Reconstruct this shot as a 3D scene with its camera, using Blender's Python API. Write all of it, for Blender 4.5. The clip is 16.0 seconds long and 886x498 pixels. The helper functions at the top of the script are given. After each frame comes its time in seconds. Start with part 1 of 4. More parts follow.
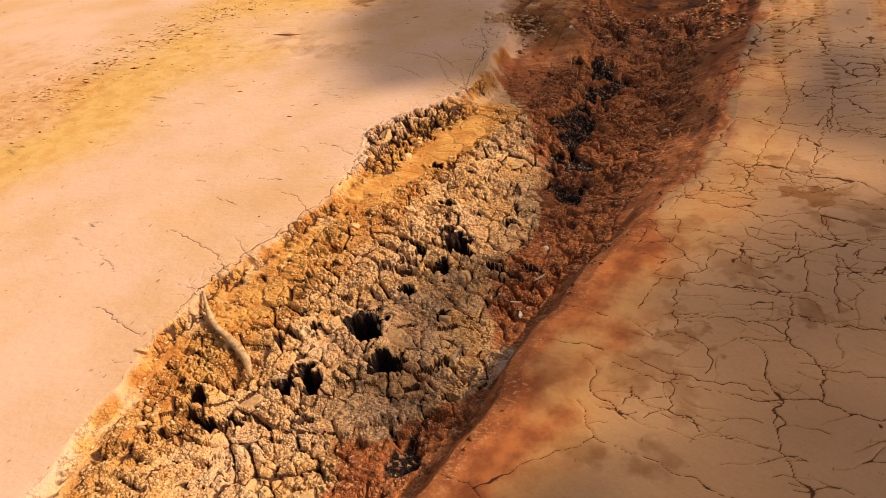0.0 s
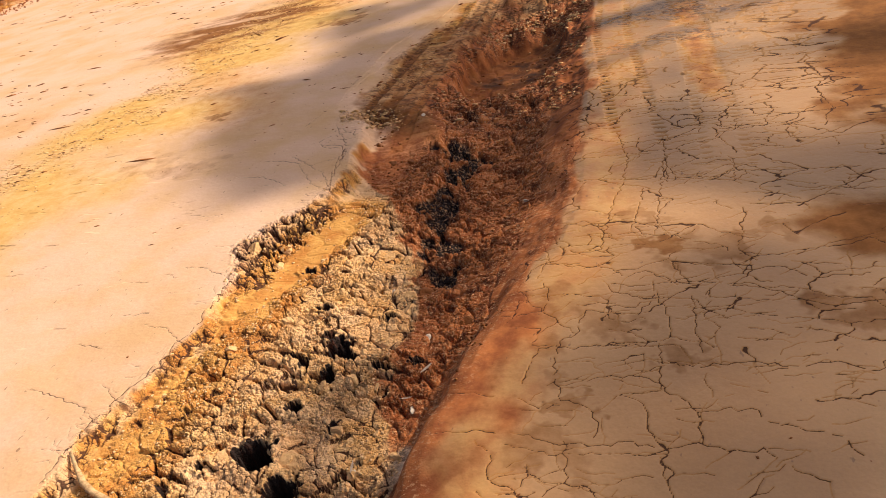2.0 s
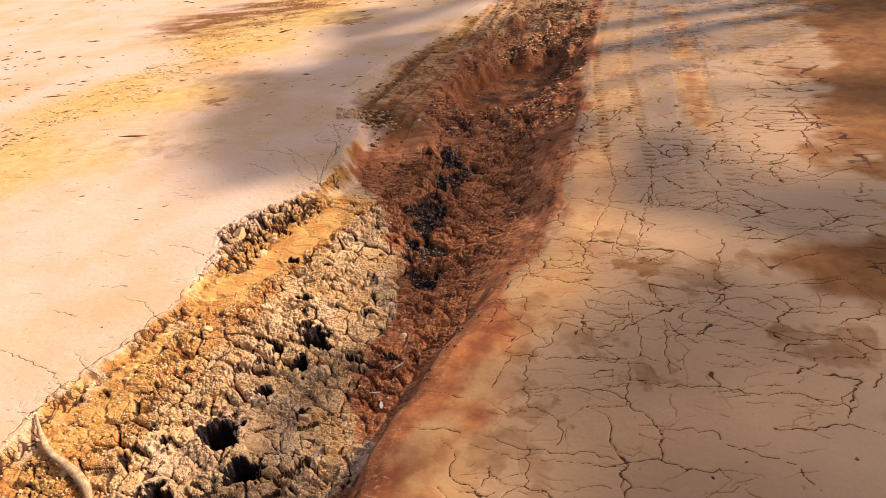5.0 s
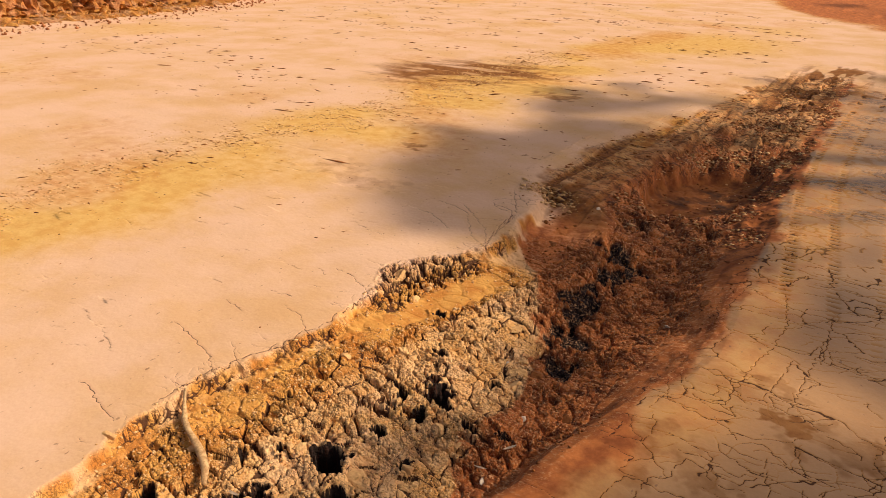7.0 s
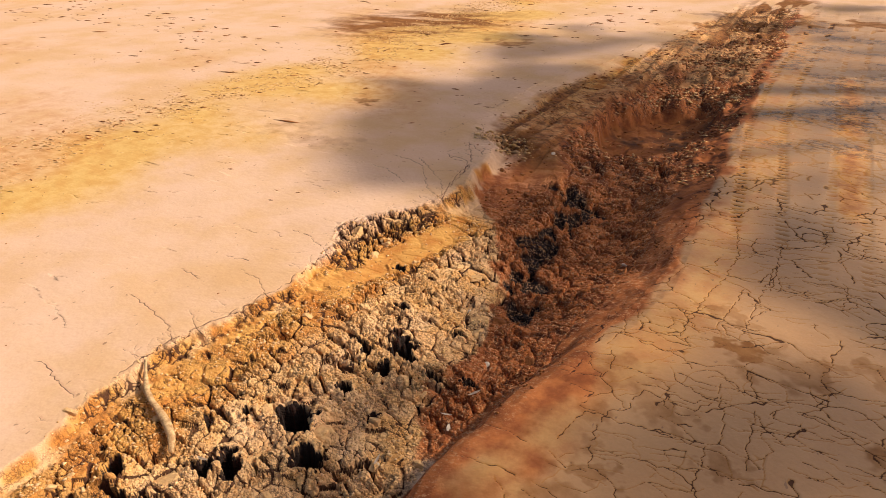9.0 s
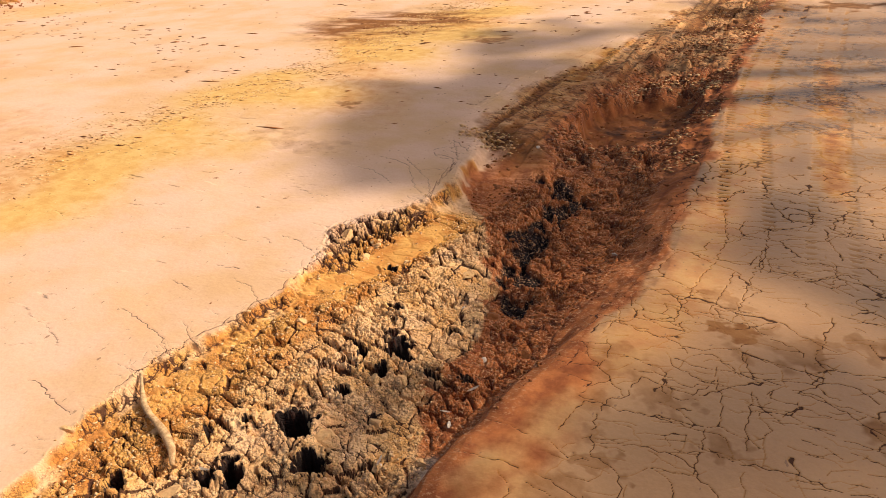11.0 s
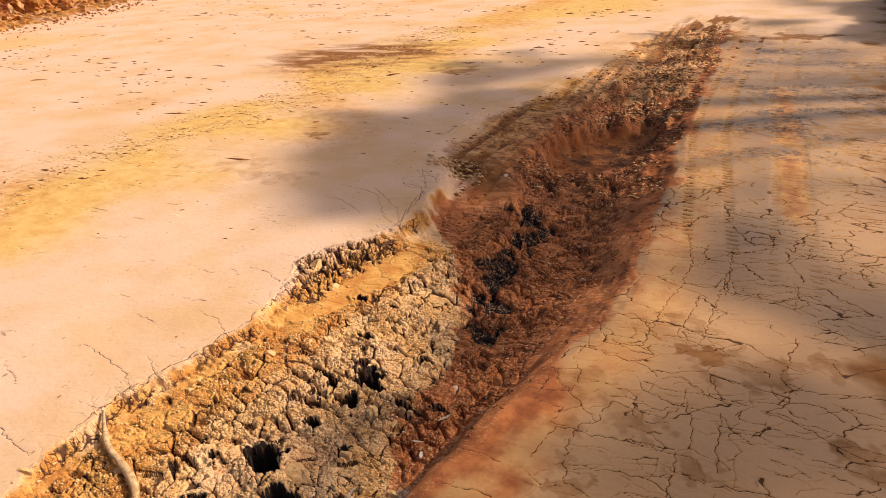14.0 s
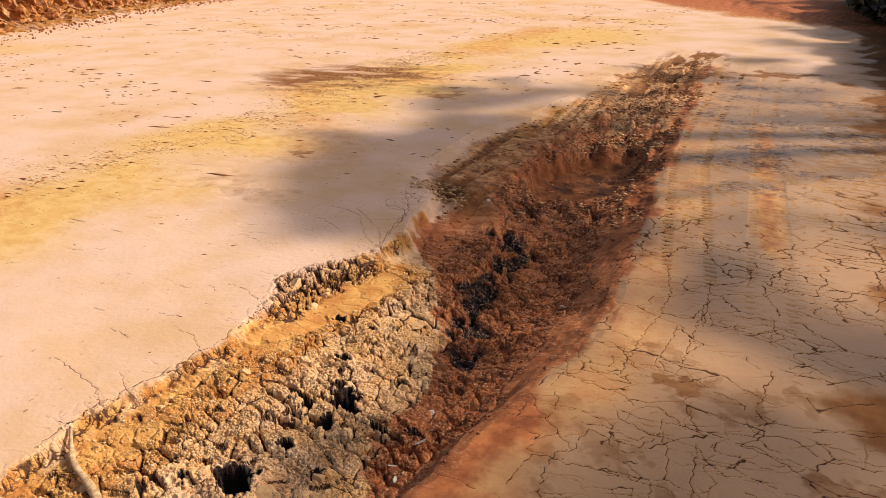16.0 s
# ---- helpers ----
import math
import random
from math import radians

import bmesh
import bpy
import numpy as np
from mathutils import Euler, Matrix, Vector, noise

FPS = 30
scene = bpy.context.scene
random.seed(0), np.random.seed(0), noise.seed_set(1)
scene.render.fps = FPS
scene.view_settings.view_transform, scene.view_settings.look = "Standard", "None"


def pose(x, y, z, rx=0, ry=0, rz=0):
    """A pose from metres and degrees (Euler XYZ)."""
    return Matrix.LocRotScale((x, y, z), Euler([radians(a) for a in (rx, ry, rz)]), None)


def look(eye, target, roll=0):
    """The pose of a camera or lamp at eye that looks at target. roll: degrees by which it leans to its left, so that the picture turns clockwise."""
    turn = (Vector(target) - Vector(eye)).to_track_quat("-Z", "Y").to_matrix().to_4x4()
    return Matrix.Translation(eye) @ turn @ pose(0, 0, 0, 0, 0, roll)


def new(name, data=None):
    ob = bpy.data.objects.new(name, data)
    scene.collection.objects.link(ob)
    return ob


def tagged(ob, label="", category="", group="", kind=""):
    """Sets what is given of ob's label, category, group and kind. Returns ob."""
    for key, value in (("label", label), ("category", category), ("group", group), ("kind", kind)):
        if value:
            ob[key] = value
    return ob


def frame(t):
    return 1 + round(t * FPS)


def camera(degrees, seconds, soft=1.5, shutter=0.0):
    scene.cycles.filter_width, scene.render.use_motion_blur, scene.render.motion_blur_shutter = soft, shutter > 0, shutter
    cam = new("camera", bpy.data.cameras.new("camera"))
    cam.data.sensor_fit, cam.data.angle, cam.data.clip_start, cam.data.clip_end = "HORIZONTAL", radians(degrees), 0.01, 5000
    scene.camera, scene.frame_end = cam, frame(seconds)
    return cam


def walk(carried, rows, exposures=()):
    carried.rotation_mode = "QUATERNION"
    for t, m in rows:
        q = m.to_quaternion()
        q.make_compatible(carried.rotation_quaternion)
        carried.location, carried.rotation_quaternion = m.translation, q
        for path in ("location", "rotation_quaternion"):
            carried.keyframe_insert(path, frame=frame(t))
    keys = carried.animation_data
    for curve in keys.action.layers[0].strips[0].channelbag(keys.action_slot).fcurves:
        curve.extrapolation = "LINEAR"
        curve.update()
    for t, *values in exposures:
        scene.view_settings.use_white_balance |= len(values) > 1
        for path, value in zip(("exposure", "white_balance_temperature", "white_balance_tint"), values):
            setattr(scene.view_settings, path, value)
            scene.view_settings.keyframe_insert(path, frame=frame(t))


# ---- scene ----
cam = camera(65.5, 16.0, soft=0.6)
PATH = [
    (0, (0.882, 0.971, 1.493), (-0.035, 2.313, 0.329), -9.8),
    (0.5, (0.93, 1.013, 1.521), (0.156, 2.526, 0.467), -11.3),
    (1, (0.956, 1.029, 1.527), (0.21, 2.57, 0.494), -13.8),
    (1.5, (0.971, 1.036, 1.521), (0.263, 2.598, 0.493), -14.0),
    (2, (0.97, 1.044, 1.528), (0.294, 2.624, 0.505), -13.6),
    (2.5, (0.96, 1.033, 1.524), (0.282, 2.603, 0.487), -13.3),
    (3, (0.976, 1.045, 1.52), (0.32, 2.633, 0.497), -12.3),
    (3.5, (0.977, 1.011, 1.52), (0.342, 2.605, 0.492), -10.9),
    (3.7, (0.966, 1.0, 1.513), (0.388, 2.634, 0.515), -8.3),
    (5.8, (0.997, 0.99, 1.542), (0.248, 2.541, 0.525), -3.0),
    (6, (1.043, 1.073, 1.555), (0.176, 2.596, 0.592), -1.0),
    (6.2, (1.032, 1.013, 1.553), (0.061, 2.499, 0.631), 5.3),
    (6.5, (1.025, 1.012, 1.612), (-0.066, 2.423, 0.709), 2.8),
    (7, (1.012, 0.987, 1.6), (-0.052, 2.465, 0.773), 1.6),
    (7.5, (1.012, 1.001, 1.608), (-0.009, 2.476, 0.725), 1.3),
    (8, (1.023, 1.009, 1.595), (0.076, 2.518, 0.686), 1.2),
    (8.5, (1.041, 1.01, 1.589), (0.085, 2.492, 0.647), 0.1),
    (9, (1.051, 1.01, 1.586), (0.101, 2.496, 0.644), -0.8),
    (9.2, (1.051, 0.975, 1.58), (0.107, 2.45, 0.614), -1.1),
    (11.3, (1.038, 1.001, 1.581), (0.128, 2.518, 0.648), -3.7),
    (11.5, (1.035, 0.991, 1.578), (0.133, 2.528, 0.67), -3.9),
    (12, (1.048, 1.0, 1.584), (0.179, 2.569, 0.698), -4.0),
    (12.5, (1.047, 1.001, 1.587), (0.192, 2.584, 0.712), -3.8),
    (13, (1.052, 0.998, 1.58), (0.183, 2.569, 0.699), -3.5),
    (13.5, (1.056, 1.005, 1.582), (0.181, 2.578, 0.709), -3.7),
    (14, (1.051, 1.0, 1.576), (0.188, 2.579, 0.704), -2.8),
    (14.5, (1.025, 0.975, 1.564), (0.242, 2.622, 0.742), 0.3),
    (15, (1.04, 0.989, 1.58), (0.293, 2.67, 0.794), 0.3),
    (15.5, (1.05, 1.001, 1.578), (0.273, 2.656, 0.767), -0.4),
    (16, (1.047, 1.001, 1.575), (0.223, 2.631, 0.762), -0.2),
]
walk(cam, [(t, look(eye, target, roll)) for t, eye, target, roll in PATH],
     exposures=[(0.0, -0.18, 7400, 17), (0.5, -0.08, 7200, 15), (1.0, -0.03, 7100, 14), (2.0, 0.06, 6500, 10), (2.6, 0.05, 6100, 10), (3.5, 0.1, 5800, 10), (5.9, 0.24, 5900, 10), (6.4, -0.12, 6900, 10), (7.0, -0.27, 7300, 13), (8.0, -0.16, 6900, 11), (9.0, -0.1, 6500, 10), (12.0, 0.05, 6500, 10), (14.0, 0.0, 6450, 10), (16.0, -0.05, 6000, 10)])

# ---- light ----
SUN_TO = Vector((0.70, 0.42, 0.68)).normalized()      # from the ground towards the sun
world = bpy.data.worlds.new("world")
scene.world = world
world.use_nodes = True
wt = world.node_tree
sky = wt.nodes.new("ShaderNodeTexSky")
sky.sky_type = "NISHITA"
sky.sun_disc = False
sky.sun_elevation = math.asin(SUN_TO.z)
sky.sun_rotation = math.atan2(SUN_TO.x, SUN_TO.y)
sky.air_density, sky.dust_density, sky.ozone_density = 1.0, 5.0, 0.6
back = wt.nodes["Background"]
back.inputs["Strength"].default_value = 0.112
wt.links.new(sky.outputs[0], back.inputs[0])

sun = new("sun", bpy.data.lights.new("sun", "SUN"))
sun.data.energy, sun.data.angle, sun.data.color = 5.0, radians(2.0), (1.0, 0.895, 0.735)
sun.matrix_world = look(SUN_TO * 40, (0, 0, 0))


# ---- noise on arrays ----
rng = np.random.default_rng(7)
PERM = rng.permutation(512).astype(np.int32)
GRAD = rng.uniform(0, 2 * np.pi, 512)
GRAD_X, GRAD_Y = np.cos(GRAD).astype(np.float32), np.sin(GRAD).astype(np.float32)


def cell_hash(i, j, k=0):
    return PERM[(PERM[(PERM[(i + 17 * k) & 511] + j) & 511] + 5 * k) & 511]


def grad_noise(x, y, size, k=0):
    """Smooth noise from -1 to 1, with features of the given size."""
    x, y = (np.asarray(x) / size + 300.3).astype(np.float32), (np.asarray(y) / size + 300.7).astype(np.float32)
    i, j = np.floor(x).astype(np.int32), np.floor(y).astype(np.int32)
    u, v = x - i, y - j
    su, sv = u * u * (3 - 2 * u), v * v * (3 - 2 * v)
    out = 0.0
    for a in (0, 1):
        for b in (0, 1):
            h = cell_hash(i + a, j + b, k)
            w = (su if a else 1 - su) * (sv if b else 1 - sv)
            out = out + w * (GRAD_X[h] * (u - a) + GRAD_Y[h] * (v - b))
    return out * 1.5


def fbm(x, y, size, octaves=4, k=0, gain=0.5):
    out, amp = 0.0, 1.0
    for n in range(octaves):
        out = out + amp * grad_noise(x, y, size / 2**n, k + n)
        amp *= gain
    return out


def cells(x, y, size, k=0):
    """Distances to the nearest and the second nearest seed of scattered cells, in cell sizes, and a random value per cell."""
    x, y = np.asarray(x) / size + 300.0, np.asarray(y) / size + 300.0
    i, j = np.floor(x).astype(np.int32), np.floor(y).astype(np.int32)
    f1 = np.full(x.shape, 9.0)
    f2 = f1.copy()
    who = np.zeros(x.shape)
    for a in (-1, 0, 1):
        for b in (-1, 0, 1):
            h = cell_hash(i + a, j + b, k)
            d = np.hypot(i + a + 0.1 + 0.8 * (h / 511.0) - x, j + b + 0.1 + 0.8 * (PERM[(h + 91) & 511] / 511.0) - y)
            near = d < f1
            f2 = np.where(near, f1, np.minimum(f2, d))
            who = np.where(near, PERM[(h + 37) & 511] / 511.0, who)
            f1 = np.where(near, d, f1)
    return f1, f2, who


def cells_where(mask, x, y, size, k=0):
    """cells(), worked out only where the mask is above nothing."""
    on = mask > 1e-3
    f1, f2, who = np.full(x.shape, 0.5), np.full(x.shape, 1.0), np.full(x.shape, 0.5)
    f1[on], f2[on], who[on] = cells(x[on], y[on], size, k)
    return f1, f2, who


def smooth(a, b, x):
    t = np.clip((x - a) / (b - a), 0, 1)
    return t * t * (3 - 2 * t)


# ---- plan of the ground: a mud road along +y, with a washed-out rut in it ----
LEFT_Y = [-2.0, 1.36, 1.6, 1.82, 2.2, 2.6, 2.9, 3.24, 3.44, 3.7, 3.85, 4.1, 4.7, 5.0, 5.3, 5.74, 6.64, 7.6, 8.8, 10.6, 12.1, 13.0]
LEFT_X = [-0.5, -0.87, -0.94, -1.0, -1.05, -0.98, -0.96, -1.0, -1.1, -1.06, -0.94, -0.87, -0.98, -1.08, -1.36, -1.42, -1.43, -1.17, -1.12, -1.0, -0.8, -0.5]
RIGHT_Y = [-2.0, 1.3, 1.75, 2.12, 2.48, 2.72, 3.03, 3.28, 3.6, 4.09, 4.69, 5.47, 6.62, 7.6, 9.0, 12.2, 13.0]
RIGHT_X = [0.0, 0.02, 0.12, 0.2, 0.2, 0.23, 0.29, 0.36, 0.42, 0.42, 0.37, 0.3, 0.24, 0.17, 0.1, -0.1, -0.3]
# cross-sections of the rut: nearest, where the one wall is steep; then with a smeared slope; then far off, with a slumped shelf
NEAR_U = [-0.01, 0.0, 0.014, 0.05, 0.16, 0.3, 0.45, 0.6, 0.76, 0.86, 0.93, 0.965, 0.99, 1.03, 1.14]
NEAR_Z = [0.0, -0.006, -0.035, -0.045, -0.06, -0.09, -0.11, -0.13, -0.15, -0.155, -0.13, -0.06, -0.026, -0.012, 0.0]
MID_U = [-0.01, 0.0, 0.03, 0.08, 0.16, 0.3, 0.45, 0.55, 0.66, 0.76, 0.86, 0.94, 1.0, 1.06]
MID_Z = [0.0, -0.006, -0.025, -0.07, -0.085, -0.10, -0.13, -0.17, -0.19, -0.17, -0.11, -0.05, -0.014, 0.0]
FAR_U = [-0.06, -0.02, 0.05, 0.34, 0.39, 0.45, 0.6, 0.78, 0.9, 1.03]
FAR_Z = [0.0, -0.004, -0.03, -0.06, -0.10, -0.16, -0.18, -0.15, -0.07, 0.0]


def rut_edges(y):
    return np.interp(y, LEFT_Y, LEFT_X), np.interp(y, RIGHT_Y, RIGHT_X)


def rut_u(x, y):
    """0 on the rut's one rim, 1 on the other; wobbles as the rims do."""
    xl, xr = rut_edges(y)
    xl = xl + 0.035 * grad_noise(x, y, 0.22, 11) + (1 - smooth(4.0, 5.2, y)) * (0.022 * grad_noise(x, y, 0.07, 12) + 0.010 * grad_noise(x, y, 0.025, 15)) + smooth(4.4, 5.4, y) * 0.08 * grad_noise(x, y, 0.6, 16)
    xr = xr + 0.035 * grad_noise(x, y, 0.4, 13) + 0.016 * grad_noise(x, y, 0.13, 10) * (1 - smooth(3.0, 3.6, y)) + 0.008 * grad_noise(x, y, 0.08, 14) * (1 - smooth(4.4, 5.4, y)) + smooth(4.4, 5.4, y) * 0.05 * grad_noise(x, y, 0.5, 17)
    return (x - xl) / (xr - xl)


def track(x, y, line_y, line_x, half):
    """How far across a wheel track a place lies: -1 to 1 within it."""
    return (x - np.interp(y, line_y, line_x)) / half


HOLES = [(-0.43, 2.325, 0.066, 0.14), (-0.40, 2.30, 0.05, 0.14), (-0.29, 2.21, 0.05, 0.12), (-0.245, 2.205, 0.038, 0.12), (-0.35, 2.87, 0.052, 0.10), (-0.30, 2.83, 0.035, 0.08),
         (-0.47, 2.79, 0.034, 0.08), (-0.335, 2.705, 0.046, 0.09), (-0.14, 2.80, 0.026, 0.05), (-0.37, 2.54, 0.030, 0.06), (-0.21, 2.475, 0.026, 0.05), (-0.715, 3.36, 0.028, 0.06), (-0.50, 3.10, 0.032, 0.06),
         (-0.21, 3.09, 0.026, 0.05), (-0.02, 2.85, 0.028, 0.05), (-0.49, 2.05, 0.036, 0.07), (-0.44, 2.03, 0.03, 0.06), (-0.52, 1.99, 0.03, 0.05), (-0.74, 1.81, 0.03, 0.05), (-0.70, 1.74, 0.026, 0.05),
         (-0.64, 1.75, 0.022, 0.04), (-0.58, 1.80, 0.02, 0.04), (-0.66, 2.15, 0.022, 0.05), (-0.59, 2.24, 0.022, 0.05), (-0.41, 2.93, 0.025, 0.05), (-0.44, 2.69, 0.026, 0.05)]

crack_paths = []


def crack(points, width=0.0014):
    crack_paths.append((points, width))


# drying cracks of the silt beside the rut
crack([(0.42, 3.49), (0.48, 3.38), (0.53, 3.35), (0.60, 3.35), (0.64, 3.37), (0.64, 3.48), (0.61, 3.56), (0.54, 3.59), (0.47, 3.56), (0.42, 3.49)])
crack([(0.66, 3.45), (0.75, 3.49), (0.84, 3.46), (0.89, 3.48), (0.95, 3.43), (1.08, 3.38), (1.12, 3.33), (1.21, 3.32)])
crack([(0.49, 3.32), (0.42, 3.26), (0.41, 3.18)])
crack([(0.41, 3.28), (0.58, 3.25), (0.67, 3.24), (0.75, 3.18), (0.81, 3.22), (0.92, 3.15), (1.07, 3.13), (1.18, 3.13), (1.32, 3.05), (1.40, 3.02), (1.61, 3.06)])
crack([(1.11, 3.29), (1.14, 3.22), (1.28, 3.24), (1.36, 3.18), (1.48, 3.19)])
crack([(0.84, 3.15), (0.84, 3.05), (0.80, 2.96), (0.77, 2.92), (0.72, 2.93), (0.68, 2.97), (0.62, 2.98), (0.60, 2.85), (0.55, 2.81), (0.55, 2.71), (0.56, 2.63), (0.59, 2.54), (0.65, 2.53), (0.69, 2.50), (0.71, 2.44), (0.70, 2.40)])
crack([(0.66, 2.63), (0.73, 2.66), (0.82, 2.66), (0.88, 2.63), (0.89, 2.60), (0.94, 2.57), (0.98, 2.52), (0.99, 2.41)])
crack([(0.87, 2.83), (0.88, 2.74), (0.88, 2.61)])
crack([(0.88, 2.73), (0.97, 2.71), (1.05, 2.72), (1.14, 2.74), (1.24, 2.73), (1.32, 2.75), (1.39, 2.75), (1.43, 2.73), (1.52, 2.73)])
crack([(0.98, 2.52), (1.05, 2.54), (1.14, 2.54), (1.16, 2.50), (1.23, 2.49), (1.33, 2.47), (1.37, 2.41)])
crack([(0.46, 2.54), (0.53, 2.50), (0.59, 2.52)])
crack([(0.46, 2.40), (0.59, 2.37), (0.73, 2.38), (0.81, 2.40), (0.88, 2.37), (0.93, 2.39), (0.98, 2.41), (1.03, 2.40), (1.10, 2.39), (1.14, 2.41), (1.17, 2.38)])
crack([(0.88, 2.37), (0.90, 2.28)])
crack([(0.36, 2.36), (0.42, 2.31), (0.43, 2.23), (0.51, 2.20), (0.55, 2.17)])
crack([(0.51, 2.20), (0.54, 2.25), (0.53, 2.29)])
crack([(0.62, 2.38), (0.64, 2.30), (0.64, 2.24), (0.69, 2.24), (0.73, 2.20)])
crack([(0.64, 2.24), (0.60, 2.21), (0.58, 2.17)])
crack([(0.97, 3.06), (0.98, 2.92), (1.00, 2.77)])
crack([(1.20, 2.36), (1.22, 2.34), (1.28, 2.32)])
crack([(0.66, 3.16), (0.70, 3.09), (0.79, 3.06), (0.85, 3.05)])
crack([(0.28, 2.99), (0.32, 3.08), (0.36, 3.10), (0.41, 3.02), (0.50, 2.94), (0.60, 2.85)])
crack([(0.28, 2.94), (0.41, 2.95), (0.47, 2.97), (0.47, 3.09), (0.44, 3.15)])
crack([(0.64, 3.48), (0.65, 3.66), (0.67, 3.81), (0.69, 3.92)])
crack([(0.75, 3.49), (0.76, 3.66), (0.78, 3.86)])
crack([(0.84, 3.46), (0.85, 3.71), (0.86, 4.08)])
crack([(0.34, 4.73), (0.37, 5.04), (0.34, 5.48)])
crack([(0.38, 4.05), (0.38, 4.26), (0.39, 4.50), (0.34, 4.73)])
crack([(0.43, 4.47), (0.59, 4.39), (0.74, 4.35), (0.89, 4.35)])
crack([(0.62, 4.52), (0.69, 4.19), (0.69, 3.94)])
crack([(0.85, 4.40), (0.87, 4.14), (0.88, 3.91)])
crack([(1.02, 4.41), (1.03, 4.63), (0.91, 4.66)])
crack([(1.17, 4.48), (1.30, 4.44), (1.46, 4.48)])
crack([(1.25, 4.98), (1.45, 4.95), (1.64, 4.96)])
crack([(1.23, 4.25), (1.30, 4.22), (1.38, 4.20)])
crack([(-2.03, 2.25), (-1.92, 2.26), (-1.77, 2.22), (-1.66, 2.21), (-1.52, 2.15)])
crack([(-1.51, 2.45), (-1.34, 2.42), (-1.17, 2.38), (-1.08, 2.33), (-0.97, 2.28)])
crack([(-1.42, 1.96), (-1.33, 1.96), (-1.20, 1.93), (-1.08, 1.91)])
crack([(-1.91, 3.98), (-1.65, 3.81), (-1.45, 3.79)])
crack([(-1.55, 4.48), (-1.39, 4.46), (-1.27, 4.41), (-1.04, 4.12), (-0.84, 4.01)])
crack([(-1.66, 4.27), (-1.42, 4.25), (-1.20, 4.12)])
crack([(-1.42, 2.92), (-1.29, 2.94)])
crack([(-1.51, 2.73), (-1.36, 2.70)])
crack([(-1.25, 2.86), (-1.10, 2.83), (-0.94, 2.73)])
crack([(-1.34, 3.30), (-1.22, 3.29), (-1.03, 3.20), (-0.90, 3.11)])
crack([(-1.18, 2.50), (-0.98, 2.40)])
crack([(-1.18, 2.18), (-1.07, 2.19), (-0.99, 2.17)])
crack([(-1.51, 5.00), (-1.47, 5.25), (-1.43, 5.80), (-1.39, 6.32), (-1.24, 7.11)])
crack([(-1.27, 5.00), (-1.03, 4.62), (-1.00, 4.41), (-0.96, 4.22), (-0.86, 3.99)])
crack([(-1.38, 4.53), (-1.04, 4.27), (-0.81, 3.93)])
crack([(-1.36, 5.66), (-1.58, 5.80), (-1.72, 5.81)])
crack([(-3.06, 7.29), (-3.08, 7.80), (-3.06, 8.41)])


def wander(pick, x, y, heading, length, stray=0.38):
    """A crack that wanders from a place, with its heading in radians."""
    points = [(x, y)]
    for _ in range(max(2, int(length / 0.05))):
        heading += pick.uniform(-stray, stray)
        x, y = x + 0.05 * math.cos(heading), y + 0.05 * math.sin(heading)
        points.append((x, y))
    return points


def small_cracks():
    """Short cracks that branch off the large ones, and few on the pale crust."""
    pick = random.Random(17)
    mains = [points for points, _ in crack_paths if points[0][0] > 0.2]
    for points in mains:
        for (x0, y0), (x1, y1) in zip(points, points[1:]):
            if pick.random() < 0.5:
                side = pick.choice((-1, 1)) * 1.57 + math.atan2(y1 - y0, x1 - x0) + pick.uniform(-0.4, 0.4)
                crack(wander(pick, x1, y1, side, pick.uniform(0.06, 0.2)), 0.0007)
    for _ in range(420):
        y = 2.15 + 6.5 * pick.random() ** 1.4
        crack(wander(pick, pick.uniform(0.42, 1.3) + 0.55 * pick.random() * min(1, (y - 2.0) / 2), y, pick.choice((0.25, 3.4)) + pick.uniform(-0.3, 0.3), pick.uniform(0.02, 0.13) * (1 + 0.15 * y)), 0.0009)
    for _ in range(130):
        x, y = pick.uniform(-3.4, -1.15), pick.uniform(1.9, 6.5)
        crack(wander(pick, x, y, 0.35 + pick.uniform(-0.6, 0.6), pick.uniform(0.02, 0.12)), 0.0008)
    for _ in range(70):
        y = pick.uniform(1.7, 5.2)
        crack(wander(pick, float(np.interp(y, LEFT_Y, LEFT_X)) - 0.02, y, 3.1 + pick.uniform(-0.9, 0.9), pick.uniform(0.03, 0.14), 0.9), 0.0008)
    # the rim is tearing off along a crack, which forks
    for start, stop, off, width in ((2.05, 2.62, 0.03, 0.004), (2.55, 3.2, 0.02, 0.004), (3.95, 4.6, 0.05, 0.0025), (5.1, 6.7, 0.05, 0.004), (6.3, 8.6, 0.06, 0.005)):
        line = [(float(np.interp(y, LEFT_Y, LEFT_X)) - off + pick.uniform(-0.012, 0.012), y) for y in np.arange(start, stop, 0.035).tolist()]
        crack(line, width)
    for _ in range(14):
        y = pick.uniform(3.9, 6.2)
        crack(wander(pick, float(np.interp(y, LEFT_Y, LEFT_X)) - 0.03, y, 2.6 + pick.uniform(-1.1, 1.1), pick.uniform(0.1, 0.35), 0.7), 0.0012)


